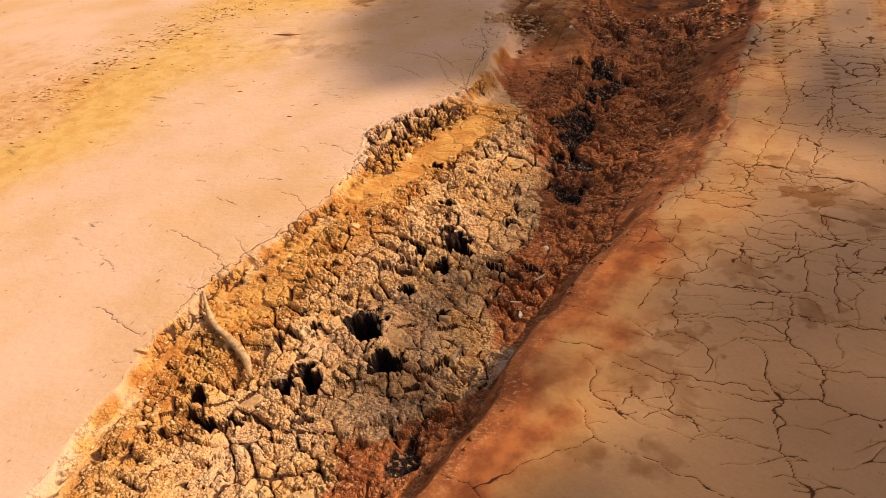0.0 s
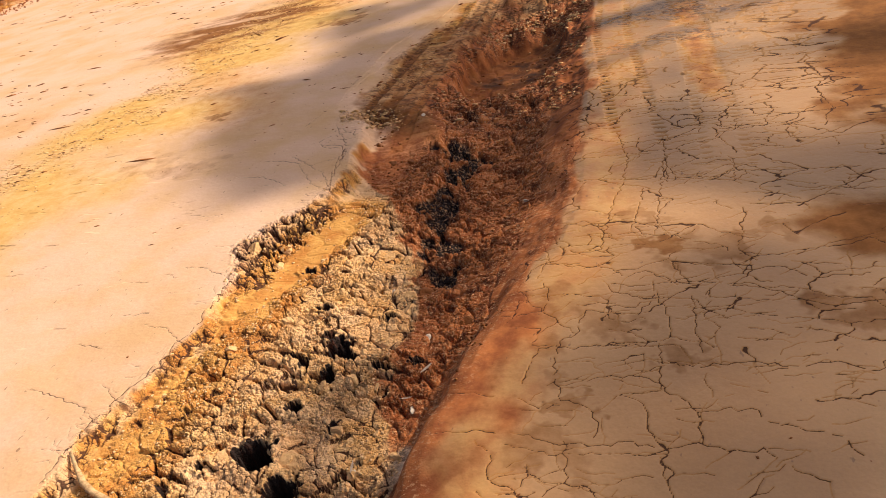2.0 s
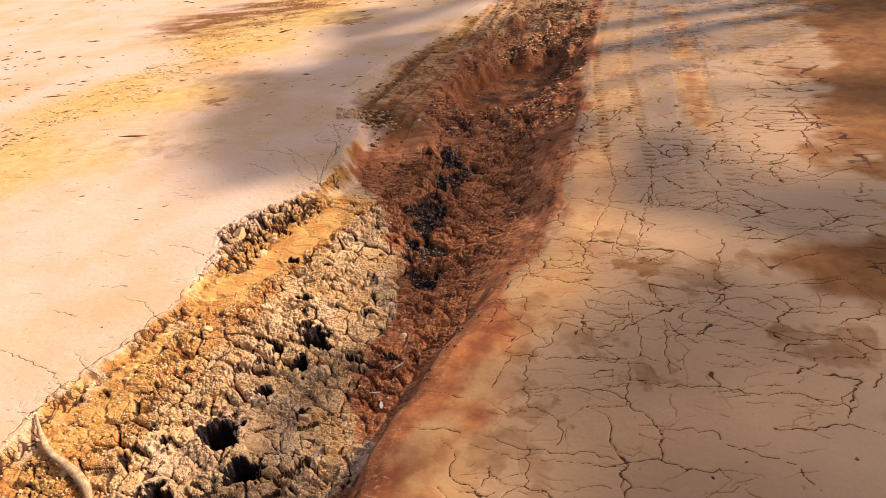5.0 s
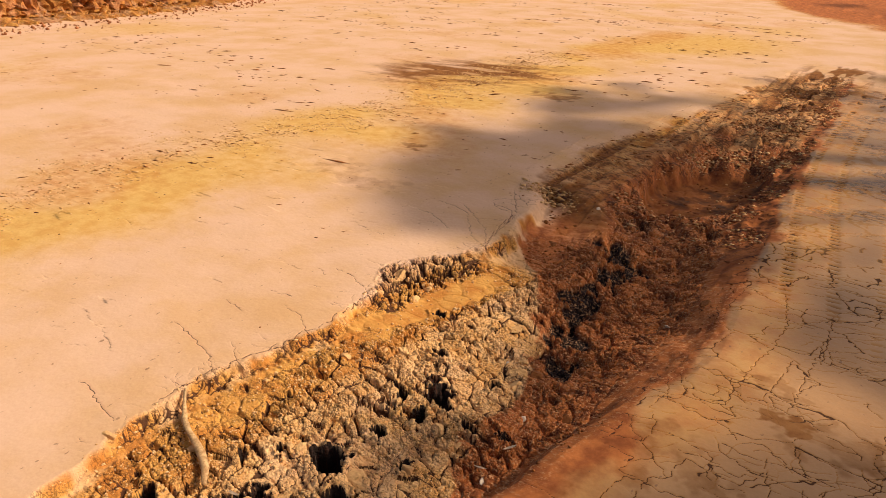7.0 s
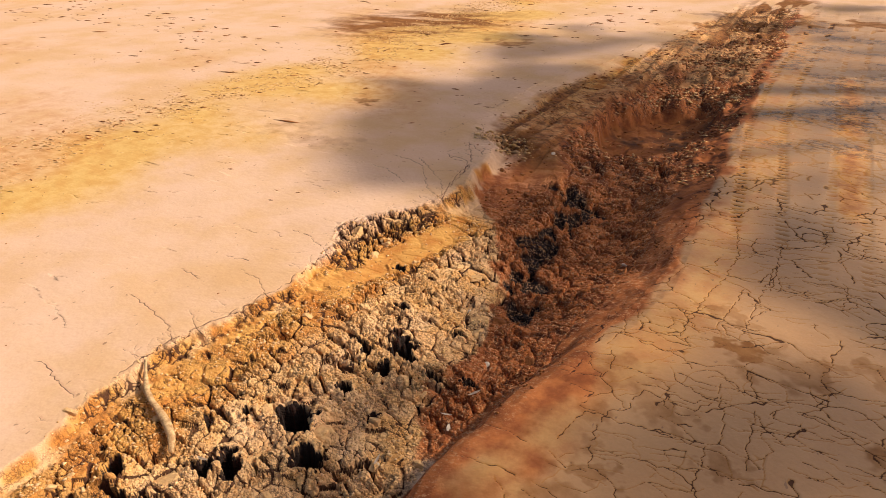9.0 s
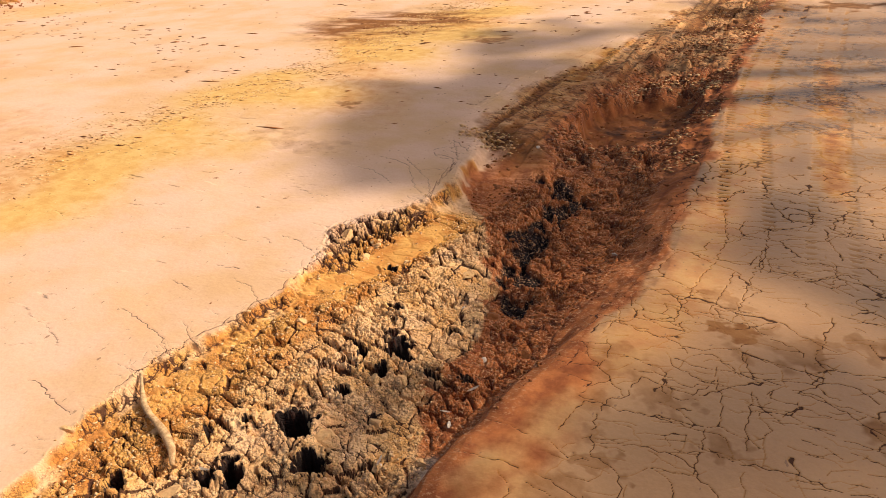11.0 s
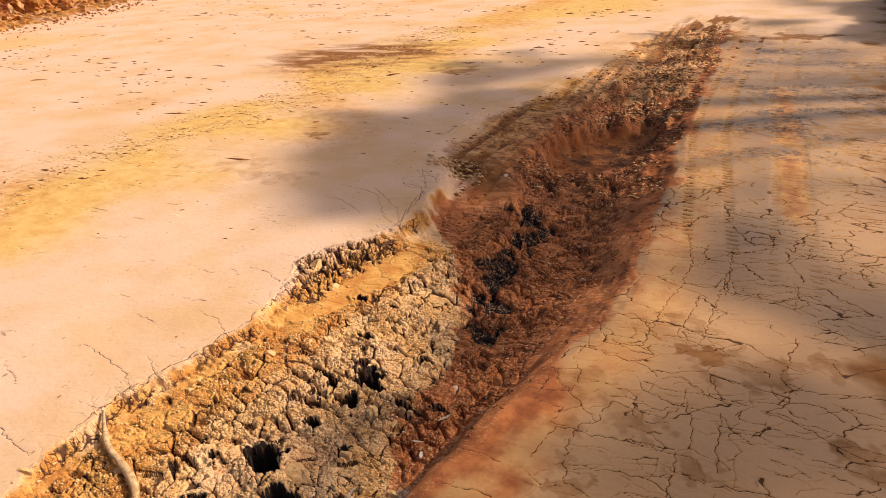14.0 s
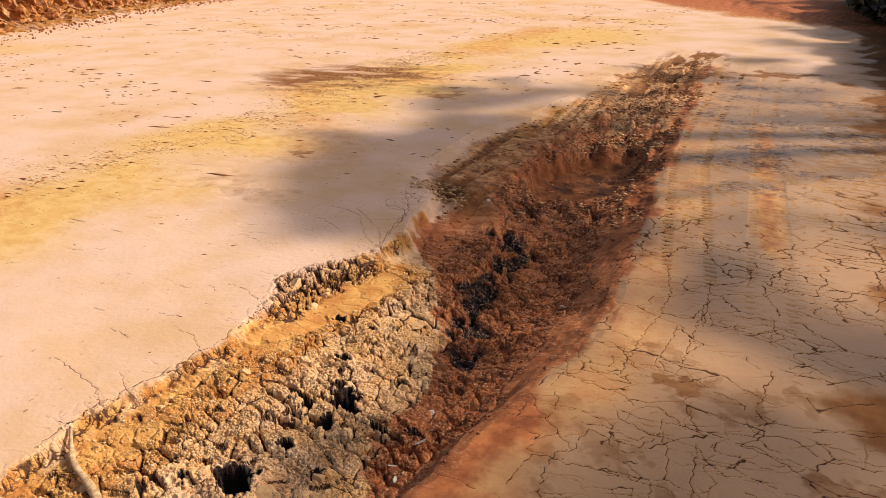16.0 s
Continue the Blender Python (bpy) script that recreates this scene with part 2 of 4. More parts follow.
def crack_net(mask, x, y, size, keep, k):
    """A net of cracks between cells, of which only some edges have opened: distance to the nearest open edge, in metres."""
    on = mask > 1e-3
    out = np.full(x.shape, 9.0)
    px, py = x[on] / size + 300.0, y[on] / size + 300.0
    i, j = np.floor(px).astype(np.int32), np.floor(py).astype(np.int32)
    f1 = np.full(px.shape, 9.0)
    f2, w1, w2 = f1.copy(), np.zeros(px.shape, np.int32), np.zeros(px.shape, np.int32)
    for a in (-1, 0, 1):
        for b in (-1, 0, 1):
            h = cell_hash(i + a, j + b, k)
            d = np.hypot(i + a + 0.1 + 0.8 * (h / 511.0) - px, j + b + 0.1 + 0.8 * (PERM[(h + 91) & 511] / 511.0) - py)
            near, second = d < f1, (d >= f1) & (d < f2)
            f2, w2 = np.where(near, f1, np.where(second, d, f2)), np.where(near, w1, np.where(second, h, w2))
            f1, w1 = np.where(near, d, f1), np.where(near, h, w1)
    pair = PERM[(w1 * w2 + w1 + w2) & 511] / 511.0
    out[on] = np.where(pair < keep, 0.5 * size * (f2 - f1), 9.0)
    return out


def crack_depth(x, y):
    """0 to 1: how deep a place lies within a crack. Draws the grid's nearest corners onto the crack's line."""
    deep = np.zeros(x.shape)
    for n, (points, width) in enumerate(crack_paths):
        fine = [points[0]]
        pick = random.Random(n)
        for (x0, y0), (x1, y1) in zip(points, points[1:]):
            far = math.hypot(x1 - x0, y1 - y0) + 1e-9
            steps = max(2, int(far / 0.018))
            for s in range(1, steps + 1):
                f = s / steps
                off = pick.uniform(-0.009, 0.009) if s < steps else 0
                fine.append((x0 + (x1 - x0) * f - off * (y1 - y0) / far, y0 + (y1 - y0) * f + off * (x1 - x0) / far))
        for m, ((x0, y0), (x1, y1)) in enumerate(zip(fine, fine[1:])):
            if pick.random() < 0.07:
                continue
            w = width * (0.6 + 0.8 * pick.random()) * min(1, 0.4 + 0.12 * min(m, len(fine) - m))
            c = int(np.searchsorted(GX, x0)), int(np.searchsorted(GY, y0))
            cell = max(GX[c[0] + 1] - GX[c[0]], GY[c[1] + 1] - GY[c[1]])
            pad = 2 * w + 2 * cell
            rows = slice(*np.searchsorted(GY, (min(y0, y1) - pad, max(y0, y1) + pad)))
            cols = slice(*np.searchsorted(GX, (min(x0, x1) - pad, max(x0, x1) + pad)))
            px, py = x[rows, cols], y[rows, cols]
            if px.size == 0:
                continue
            ex, ey = x1 - x0, y1 - y0
            f = np.clip(((px - x0) * ex + (py - y0) * ey) / (ex * ex + ey * ey + 1e-12), 0, 1)
            qx, qy = x0 + f * ex, y0 + f * ey
            d = np.hypot(px - qx, py - qy)
            snap = (d < 0.52 * cell) & (deep[rows, cols] < 0.5)
            px[snap], py[snap] = qx[snap], qy[snap]
            amount = min(1.0, 0.35 + w / 0.0014) * min(1.0, 0.0072 / cell)
            deep[rows, cols] = np.maximum(deep[rows, cols], amount * np.where(snap, 1.0, 0.6 * (d < w)) * (d < w + 0.45 * cell))
    return deep


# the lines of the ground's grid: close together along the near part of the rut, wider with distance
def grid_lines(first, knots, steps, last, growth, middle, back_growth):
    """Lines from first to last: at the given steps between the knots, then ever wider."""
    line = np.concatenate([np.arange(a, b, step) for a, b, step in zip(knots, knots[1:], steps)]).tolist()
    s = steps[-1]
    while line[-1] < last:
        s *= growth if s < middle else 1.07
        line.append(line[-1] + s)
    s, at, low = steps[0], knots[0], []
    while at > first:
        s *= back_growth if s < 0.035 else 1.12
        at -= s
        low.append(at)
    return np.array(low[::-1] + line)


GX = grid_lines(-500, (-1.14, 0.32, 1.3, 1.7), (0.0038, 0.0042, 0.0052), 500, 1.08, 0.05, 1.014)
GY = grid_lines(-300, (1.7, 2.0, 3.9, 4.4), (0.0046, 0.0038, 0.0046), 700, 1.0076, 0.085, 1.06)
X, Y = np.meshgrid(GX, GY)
U = rut_u(X, Y)
along = smooth(-0.5, 0.6, Y) * (1 - smooth(11.0, 12.6, Y))      # the rut fades out at both ends
inside = smooth(-0.01, 0.05, U) * (1 - smooth(0.97, 1.04, U)) * along
warp = 0.02 * grad_noise(X, Y, 0.1, 60)
far_part = smooth(4.3, 5.3, Y)
mid_part = smooth(2.95, 3.5, Y)
z = (np.interp(U, NEAR_U, NEAR_Z) * (1 - mid_part) + np.interp(U, MID_U, MID_Z) * mid_part) * (1 - far_part) + np.interp(U, FAR_U, FAR_Z) * far_part * (1 - 0.75 * smooth(7.4, 7.9, Y + 0.15 * grad_noise(X, Y, 0.5, 18)))
z *= along * (1 + 0.18 * fbm(X, Y, 0.7, 2, 20))
z -= 0.055 * smooth(0.005, 0.05, U) * (1 - smooth(0.2, 0.45, U)) * smooth(3.95, 4.2, Y) * (1 - smooth(4.9, 5.3, Y))     # undercut part of the rim
# a wet trickle bed, black with silt, where water stood last
GROOVE_Y = [3.2, 3.4, 3.6, 3.8, 4.05, 4.3, 4.6, 4.85, 5.2]
GROOVE_X = [-0.04, -0.06, -0.13, -0.22, -0.29, -0.27, -0.28, -0.36, -0.5]
groove_off = (X - np.interp(Y, GROOVE_Y, GROOVE_X) + 0.10 * fbm(X, Y, 0.22, 3, 24)) / (0.095 + 0.03 * grad_noise(X, Y, 0.2, 23))
groove = (1 - smooth(0.55, 1.25, np.abs(groove_off))) * smooth(3.3, 3.42, Y) * (1 - smooth(4.75, 5.0, Y))
arm = (1 - smooth(0.03, 0.06, np.abs(Y - 4.72 + 0.25 * (X + 0.35) + 0.05 * fbm(X, Y, 0.12, 2, 22)))) * smooth(-0.62, -0.5, X) * (1 - smooth(-0.16, -0.08, X))
groove = np.clip(np.maximum(groove, arm) - 0.85 * smooth(0.22, 0.4, fbm(X, Y, 0.12, 3, 25)), 0, 1)
groove = np.maximum(groove, 0.9 * (1 - smooth(0.6, 1.1, np.hypot((X + 0.04) / 0.05, (Y - 1.93) / 0.1) + 0.5 * fbm(X, Y, 0.08, 3, 21))))
z -= 0.05 * groove

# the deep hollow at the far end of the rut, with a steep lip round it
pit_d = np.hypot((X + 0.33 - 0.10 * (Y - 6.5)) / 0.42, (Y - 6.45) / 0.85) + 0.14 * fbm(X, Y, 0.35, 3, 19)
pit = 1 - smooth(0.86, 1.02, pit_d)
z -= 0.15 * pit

# crumbled clods on the rut's floor and its one side
DAMP_Y = [1.4, 1.9, 2.1, 2.35, 2.5, 2.7, 3.0, 3.3, 3.6, 3.9, 4.15, 4.5, 5.0, 5.6, 13.0]
DAMP_X = [-0.25, -0.2, -0.02, 0.12, 0.02, -0.1, -0.14, -0.18, -0.28, -0.42, -0.68, -0.95, -0.95, -0.98, -0.9]
dampness = smooth(-0.035, 0.05, X - np.interp(Y, DAMP_Y, DAMP_X) + 0.10 * fbm(X, Y, 0.22, 3, 26))
clod_zone = smooth(0.045, 0.10, U) * (1 - smooth(0.86, 0.95, U) * (1 - mid_part) - smooth(0.80, 0.92, U) * mid_part) * along
shelf = np.clip(1.5 * np.exp(-((((X + 0.79 - 0.22 * (Y - 3.45)) / 0.12) ** 2) ** 1.5 + (((Y - 3.45) / 0.5) ** 2) ** 1.5)), 0, 1)     # smooth slumped shelf
shelf2 = np.clip(1.2 * np.exp(-(((X + 0.86) / 0.09) ** 2 + ((Y - 2.3) / 0.35) ** 2)), 0, 1)
plates = smooth(2.75, 3.0, Y) * (1 - smooth(3.8, 4.2, Y)) * (1 - dampness)     # larger pieces with their smooth crust still on
rough = clod_zone * (1 - 0.92 * shelf) * (1 - 0.75 * shelf2)
rough *= (1 - 0.9 * far_part * (1 - smooth(0.36, 0.44, U))) * (1 - 0.85 * pit)
rough *= 0.45 + 0.55 * smooth(-0.3, 0.15, fbm(X, Y, 0.28, 2, 33))
rough *= 1 - 0.15 * dampness
rough *= 1 - 0.75 * smooth(3.95, 4.15, Y) * (1 - smooth(4.9, 5.3, Y)) * (1 - smooth(-0.66, -0.52, X))
clods, between = np.zeros(X.shape), np.zeros(X.shape)
for size, amp, k, near_end, far_end in ((0.26, 0.085, 4, 40, 50), (0.11, 0.026, 1, 7.5, 9.5), (0.05, 0.016, 2, 5.6, 7.0), (0.024, 0.0075, 3, 4.2, 5.4)):
    f1, f2, who = cells_where(rough, X + warp, 1.25 * Y + 0.8 * warp, size, k)
    amp = amp * (1 - smooth(near_end, far_end, Y)) * (far_part if size > 0.2 else 1)
    if size < 0.09:
        amp = amp * (1 - 0.65 * plates * smooth(0.0, 0.25, grad_noise(X, Y, 0.09, 37)))
    open_gap = 1 - smooth(0.02, 0.17 if size > 0.04 else 0.24, f2 - f1)
    clods += amp * ((np.clip(1 - f1**4, 0, 1) * (0.55 + 0.6 * who) - 0.6) * (1 - open_gap) - (1.1 - 0.4 * far_part) * open_gap * smooth(0.15, 0.5, who + 0.5 * grad_noise(X, Y, 0.13, 35)) - (2.4 * smooth(0.80, 0.84, who) * (1 - smooth(0.5, 0.75, f1)) if 0.03 < size < 0.09 else 0))
    between = np.maximum(between, open_gap * smooth(0.008, 0.014, amp) * (size < 0.2) * smooth(0.2, 0.45, who + 0.4 * grad_noise(X, Y, 0.2, 36)) * (0.8 if size < 0.03 else 1.0))
z += rough * (clods + 0.014 * fbm(X, Y, 0.16, 3, 40) + 0.003 * fbm(X, Y, 0.02, 2, 41, 0.7) * (1 - smooth(4.0, 5.0, Y)))
# hollow masks the holes' insides, later coloured near-black to paint their shade
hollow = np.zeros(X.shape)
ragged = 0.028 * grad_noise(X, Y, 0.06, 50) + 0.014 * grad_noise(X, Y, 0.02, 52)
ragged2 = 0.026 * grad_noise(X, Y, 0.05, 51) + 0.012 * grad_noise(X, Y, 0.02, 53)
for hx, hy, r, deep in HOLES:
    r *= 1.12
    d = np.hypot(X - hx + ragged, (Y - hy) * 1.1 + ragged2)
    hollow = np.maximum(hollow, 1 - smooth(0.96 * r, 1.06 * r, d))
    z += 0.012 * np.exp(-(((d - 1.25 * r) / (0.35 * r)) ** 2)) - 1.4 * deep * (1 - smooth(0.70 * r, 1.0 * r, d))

# the torn rim: a broken lip of clods where it has slumped, a fluted face elsewhere
broken_lip = np.exp(-(((Y - 3.55) / 0.36) ** 2) ** 2)
lip_mid, lip_wide = 0.02 + 0.03 * broken_lip, 0.034 + 0.034 * broken_lip
lip = np.exp(-(((U - lip_mid) / lip_wide) ** 2) ** 2) * along * (0.45 + 0.55 * broken_lip) * (0.5 + 0.5 * np.maximum(broken_lip, smooth(-0.25, 0.3, grad_noise(X, Y, 0.25, 72)))) * (1 - smooth(4.1, 4.6, Y))
heap = np.exp(-(((X + 1.08) / 0.16) ** 2 + ((Y - 5.17) / 0.12) ** 2))       # crumbs fallen from the rim farther on
lip = np.maximum(lip, np.clip(1.3 * heap, 0, 1))
for size, amp, k in ((0.055, 0.020, 5), (0.026, 0.011, 15)):
    f1, f2, who = cells_where(lip, X + warp, Y + warp, size, k)
    gap = 1 - smooth(0.06, 0.3, f2 - f1)
    between = np.maximum(between, gap * smooth(0.15, 0.4, lip) * (1 - heap))
    z += lip * amp * (0.5 + 0.6 * broken_lip) * ((1.5 * who - 0.6) * (1 - gap) - 1.3 * gap)
flute = np.exp(-(((U - 0.03) / 0.035) ** 2)) * (1 - broken_lip) * along * smooth(2.0, 2.3, Y) * (1 - smooth(3.9, 4.2, Y))
z += flute * (0.010 * grad_noise(X * 0.3, Y, 0.02, 74) + 0.012 * grad_noise(X * 0.4, Y, 0.05, 75))
# streaks smeared along the other side
smear = smooth(0.72, 0.82, U) * (1 - smooth(1.0, 1.1, U)) * along
z += smear * smooth(2.9, 3.6, Y) * (1 - smooth(5.2, 7.0, Y)) * (0.4 + 0.6 * smooth(-0.2, 0.3, fbm(X, Y, 0.4, 2, 83))) * (0.004 * grad_noise(X * 5 + 0.1 * fbm(X, Y, 0.3, 2, 84), Y * 0.5, 0.35, 80) + 0.003 * grad_noise(X * 9, Y * 0.9, 0.2, 81) + 0.006 * fbm(X, Y, 0.06, 2, 87)) + smear * 0.006 * fbm(X, Y, 0.15, 3, 82)
far_rut = smooth(4.6, 5.6, Y) * inside
slope_side = smooth(0.34, 0.44, U)
z += far_rut * (0.05 * fbm(X * 1.3, Y * 0.9, 0.45, 4, 85, 0.6) - 0.01) * (1 - 0.5 * smooth(7.6, 8.4, Y)) * (0.3 + 0.7 * slope_side) * (1 - 0.7 * pit) * (1 - smooth(10.0, 12.0, Y))
# shallow grooves that run down the slumped side
z -= far_rut * (1 - slope_side) * smooth(0.04, 0.12, U) * 0.022 * smooth(-0.1, 0.45, grad_noise(X * 4.5 + 0.25 * Y, Y * 0.3, 0.4, 86))

# gentle unevenness of the road, wheel tracks with their tread
flat = 1 - inside
road = np.exp(-((X / 14.0) ** 2)) * np.exp(-(((Y - 6) / 16.0) ** 2))
z += flat * road * (0.006 * fbm(X, Y, 0.5, 3, 90) + 0.012 * grad_noise(X, Y, 2.5, 95))
z += (1 - road) * 0.25 * fbm(X, Y, 14.0, 3, 97) * smooth(14, 40, np.hypot(X, Y - 5))
TRACK_Y = [3.9, 4.3, 5.3, 6.3, 7.8, 10.0, 14.0]
TRACK_A = [0.82, 0.75, 0.60, 0.45, 0.36, 0.34, 0.2]
TRACK_B = [1.17, 1.13, 1.07, 1.0, 0.86, 0.8, 0.7]
tread = np.zeros(X.shape)
pressed = np.zeros(X.shape)
for line, half, start, strong in ((TRACK_A, 0.15, 4.5, 1.0), (TRACK_B, 0.12, 4.2, 0.6)):
    s = track(X, Y, TRACK_Y, line, half)
    within = (1 - smooth(0.85, 1.05, np.abs(s))) * smooth(start - 0.5, start + 0.3, Y) * (1 - smooth(10, 14, Y))
    lug = smooth(0.2, 0.8, np.sin(2 * np.pi * (Y + 0.02 * np.abs(s) + 0.01 * grad_noise(X, Y, 0.1, 99)) / 0.055)) * smooth(0.45, 0.65, np.abs(s))
    fade = strong * (0.35 + 0.65 * smooth(-0.4, 0.1, grad_noise(X, Y, 0.3, 101)))
    z += -0.0015 * within - 0.007 * within * lug * fade
    tread = np.maximum(tread, within * lug * fade)
    pressed = np.maximum(pressed, within)
s = track(X, Y, [-2, 3.0, 4.2, 5.9, 8.5, 14.0], [-3.3, -3.65, -3.75, -3.45, -3.7, -4.3], 0.35)
crumb = np.exp(-(s**2)) * smooth(-0.4, 0.15, grad_noise(X, Y, 0.22, 103)) * road
f1, f2, who = cells_where(crumb, X, Y, 0.06, 6)
z += crumb * 0.016 * (who - 0.5) * smooth(0, 0.3, f2 - f1)

# cracks: the large ones, and fine ones between them
right_silt = smooth(0.93, 0.98, U) * smooth(-4, 0, Y + 1.2 * fbm(X, Y, 1.0, 3, 141)) * (1 - smooth(9, 13, Y)) * (1 - smooth(1.9, 2.4, X))
small_cracks()
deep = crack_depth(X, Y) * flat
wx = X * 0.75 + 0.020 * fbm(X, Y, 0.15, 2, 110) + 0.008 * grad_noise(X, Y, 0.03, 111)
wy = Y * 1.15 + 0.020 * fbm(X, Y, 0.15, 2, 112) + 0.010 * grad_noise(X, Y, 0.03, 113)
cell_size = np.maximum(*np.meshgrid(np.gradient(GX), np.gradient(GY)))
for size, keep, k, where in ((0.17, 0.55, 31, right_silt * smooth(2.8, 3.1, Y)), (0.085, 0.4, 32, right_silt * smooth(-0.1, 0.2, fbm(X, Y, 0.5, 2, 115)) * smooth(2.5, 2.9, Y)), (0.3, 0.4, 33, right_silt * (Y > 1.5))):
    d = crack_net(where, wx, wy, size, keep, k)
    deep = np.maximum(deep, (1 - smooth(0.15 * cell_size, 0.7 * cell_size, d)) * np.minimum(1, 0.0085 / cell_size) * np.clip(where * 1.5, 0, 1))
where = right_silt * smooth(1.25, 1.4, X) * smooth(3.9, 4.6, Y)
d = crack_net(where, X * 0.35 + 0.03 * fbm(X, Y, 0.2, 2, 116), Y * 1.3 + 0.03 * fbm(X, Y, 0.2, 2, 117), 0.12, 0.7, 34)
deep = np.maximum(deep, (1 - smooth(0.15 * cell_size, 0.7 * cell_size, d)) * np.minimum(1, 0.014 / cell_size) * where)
# tread dents and clod gaps join this mask, whose dark colour paints their shade
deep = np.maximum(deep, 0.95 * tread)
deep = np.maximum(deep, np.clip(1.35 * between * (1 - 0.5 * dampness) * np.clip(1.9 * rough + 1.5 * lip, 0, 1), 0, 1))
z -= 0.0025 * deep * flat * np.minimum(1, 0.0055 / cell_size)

# zones of the soil
slope_part = smooth(4.45, 4.95, Y) * inside
damp = np.clip(dampness * inside * (1 - 0.75 * pit) * (1 - 0.85 * far_part * (1 - slope_side)) * (1 - smooth(7.3, 7.9, Y + 0.5 * fbm(X, Y, 0.4, 2, 30))) + 0.9 * smooth(0.9, 1.0, U) * (1 - smooth(1.02, 1.22, U + 0.10 * fbm(X, Y * 0.6, 0.25, 3, 27) + 0.10 * smooth(2.9, 3.4, Y))) + 0.24 * smooth(1.0, 1.04, U) * (1 - smooth(1.2, 1.42, U + 0.16 * fbm(X, Y, 0.2, 3, 28))) * (1 - smooth(2.7, 3.1, Y)), 0, 1) * along
silt = np.clip(right_silt + 0.15 * pressed, 0, 1)
streak = np.exp(-(((X - np.interp(Y, TRACK_Y, TRACK_B)) / 0.11) ** 2)) * (0.3 * smooth(2.6, 3.2, Y) + 0.7 * smooth(4.3, 5.2, Y)) * (1 - smooth(7.5, 10.0, Y)) * smooth(-0.7, 0.0, grad_noise(X, Y * 0.5, 0.3, 120))
ochre = 0.25 * np.exp(-(((X + 3.3 + 0.02 * (Y - 4)) / 0.85) ** 2)) * (0.5 + 0.5 * smooth(-0.4, 0.5, grad_noise(X, Y, 0.8, 121)))
ochre = np.clip(ochre + 0.9 * streak + 0.38 * np.clip(lip * 1.5, 0, 1) + 0.9 * shelf + 0.7 * shelf2 + 0.10 * clod_zone + 0.2 * clod_zone * smooth(0.36, 0.52, U + 0.1 * fbm(X, Y, 0.3, 2, 143)) * (Y < 4.5) + 0.5 * far_rut * smooth(-0.02, 0.14, U + 0.08 * fbm(X, Y, 0.3, 3, 144)) + 0.75 * np.exp(-(((U - 0.025) / 0.032) ** 2)) * (1 - broken_lip) * along * (Y < 4.7) * smooth(-0.5, 0.2, fbm(X, Y, 0.15, 2, 146)) + 0.6 * smooth(0.04, 0.08, U) * (1 - smooth(0.2, 0.4, U)) * along * (1 - smooth(3.8, 4.3, Y)) + 0.35 * smooth(0.0, 0.6, grad_noise(X, Y, 1.3, 123)) * (X < -1) + 0.6 * np.exp(-(((U - 1.14) / 0.16) ** 2)) * along, 0, 1)
brown = 1.3 * np.exp(-(((X + 4.1 - 0.3 * (Y - 8.5)) / 1.0) ** 2 + ((Y - 8.5) / 1.1) ** 2)) * (0.35 + 0.65 * smooth(-0.4, 0.4, fbm(X * 0.6 - 0.3 * Y, Y * 1.3, 0.35, 4, 125)))
# brown also paints shade over the far hollow's floor and walls
brown = np.clip(brown + 0.5 * smooth(-0.25, 0.5, fbm(X, Y, 0.16, 4, 148)) * smooth(1.0, 1.05, U) * (1 - smooth(1.35, 1.6, U)) * (1 - smooth(2.9, 3.3, Y)) * smooth(1.2, 1.6, Y) + 0.9 * smooth(1.52, 1.95, X + 0.35 * fbm(X, Y, 0.6, 4, 126) - 0.015 * (Y - 6)) * smooth(-3, 1, Y + 1.5 * fbm(X, Y, 1.2, 3, 142)) * (1 - smooth(40, 60, Y)) * (1 - smooth(12, 18, X)) + slope_part * (0.4 * slope_side + (0.42 + 0.35 * (1 - smooth(5.2, 5.6, Y))) * smooth(-0.02, 0.16, U + 0.1 * fbm(X, Y, 0.25, 3, 145)) * (1 - slope_side) + 0.42 * smooth(-0.1, 0.45, grad_noise(X * 4.5 + 0.25 * Y, Y * 0.3, 0.4, 86)) * smooth(0.02, 0.1, U) * (1 - slope_side) + 0.9 * (1 - smooth(0.95, 1.2, pit_d))) * (1 - smooth(7.2, 7.8, Y)) + 1.2 * np.exp(-(((X + 0.3) / 0.45) ** 2)) * smooth(8.6, 9.4, Y) * (1 - smooth(12.2, 13.2, Y)) * smooth(-0.35, 0.2, fbm(X * 2.2, Y * 0.5, 0.35, 2, 137)) + 0.25 * np.exp(-(((U - 0.03) / 0.045) ** 2)) * along * smooth(-0.5, 0.3, fbm(X, Y, 0.2, 2, 128)) * (Y < 5), 0, 1)

yellow = np.exp(-(((X + 3.3 + 0.02 * (Y - 4)) / 0.9) ** 2)) * (0.45 + 0.55 * smooth(-0.4, 0.5, grad_noise(X, Y, 0.8, 121))) * (1 - smooth(11, 15, Y))
peach = np.clip(inside * (1 - smooth(0.82, 0.95, U)) * (1 - 0.92 * smooth(3.95, 4.35, Y)) * (0.65 + 0.35 * smooth(-0.3, 0.3, fbm(X, Y, 0.25, 2, 134))), 0, 1)
yellow = np.clip((1 - inside) * yellow + (1 - far_rut) * 0.5 * smooth(0.1, 0.7, grad_noise(X, Y, 2.2, 131)) * (X < -1.1) + 0.8 * np.exp(-(((X + 2.5) / 1.6) ** 2 + ((Y - 14) / 2.0) ** 2)), 0, 1)
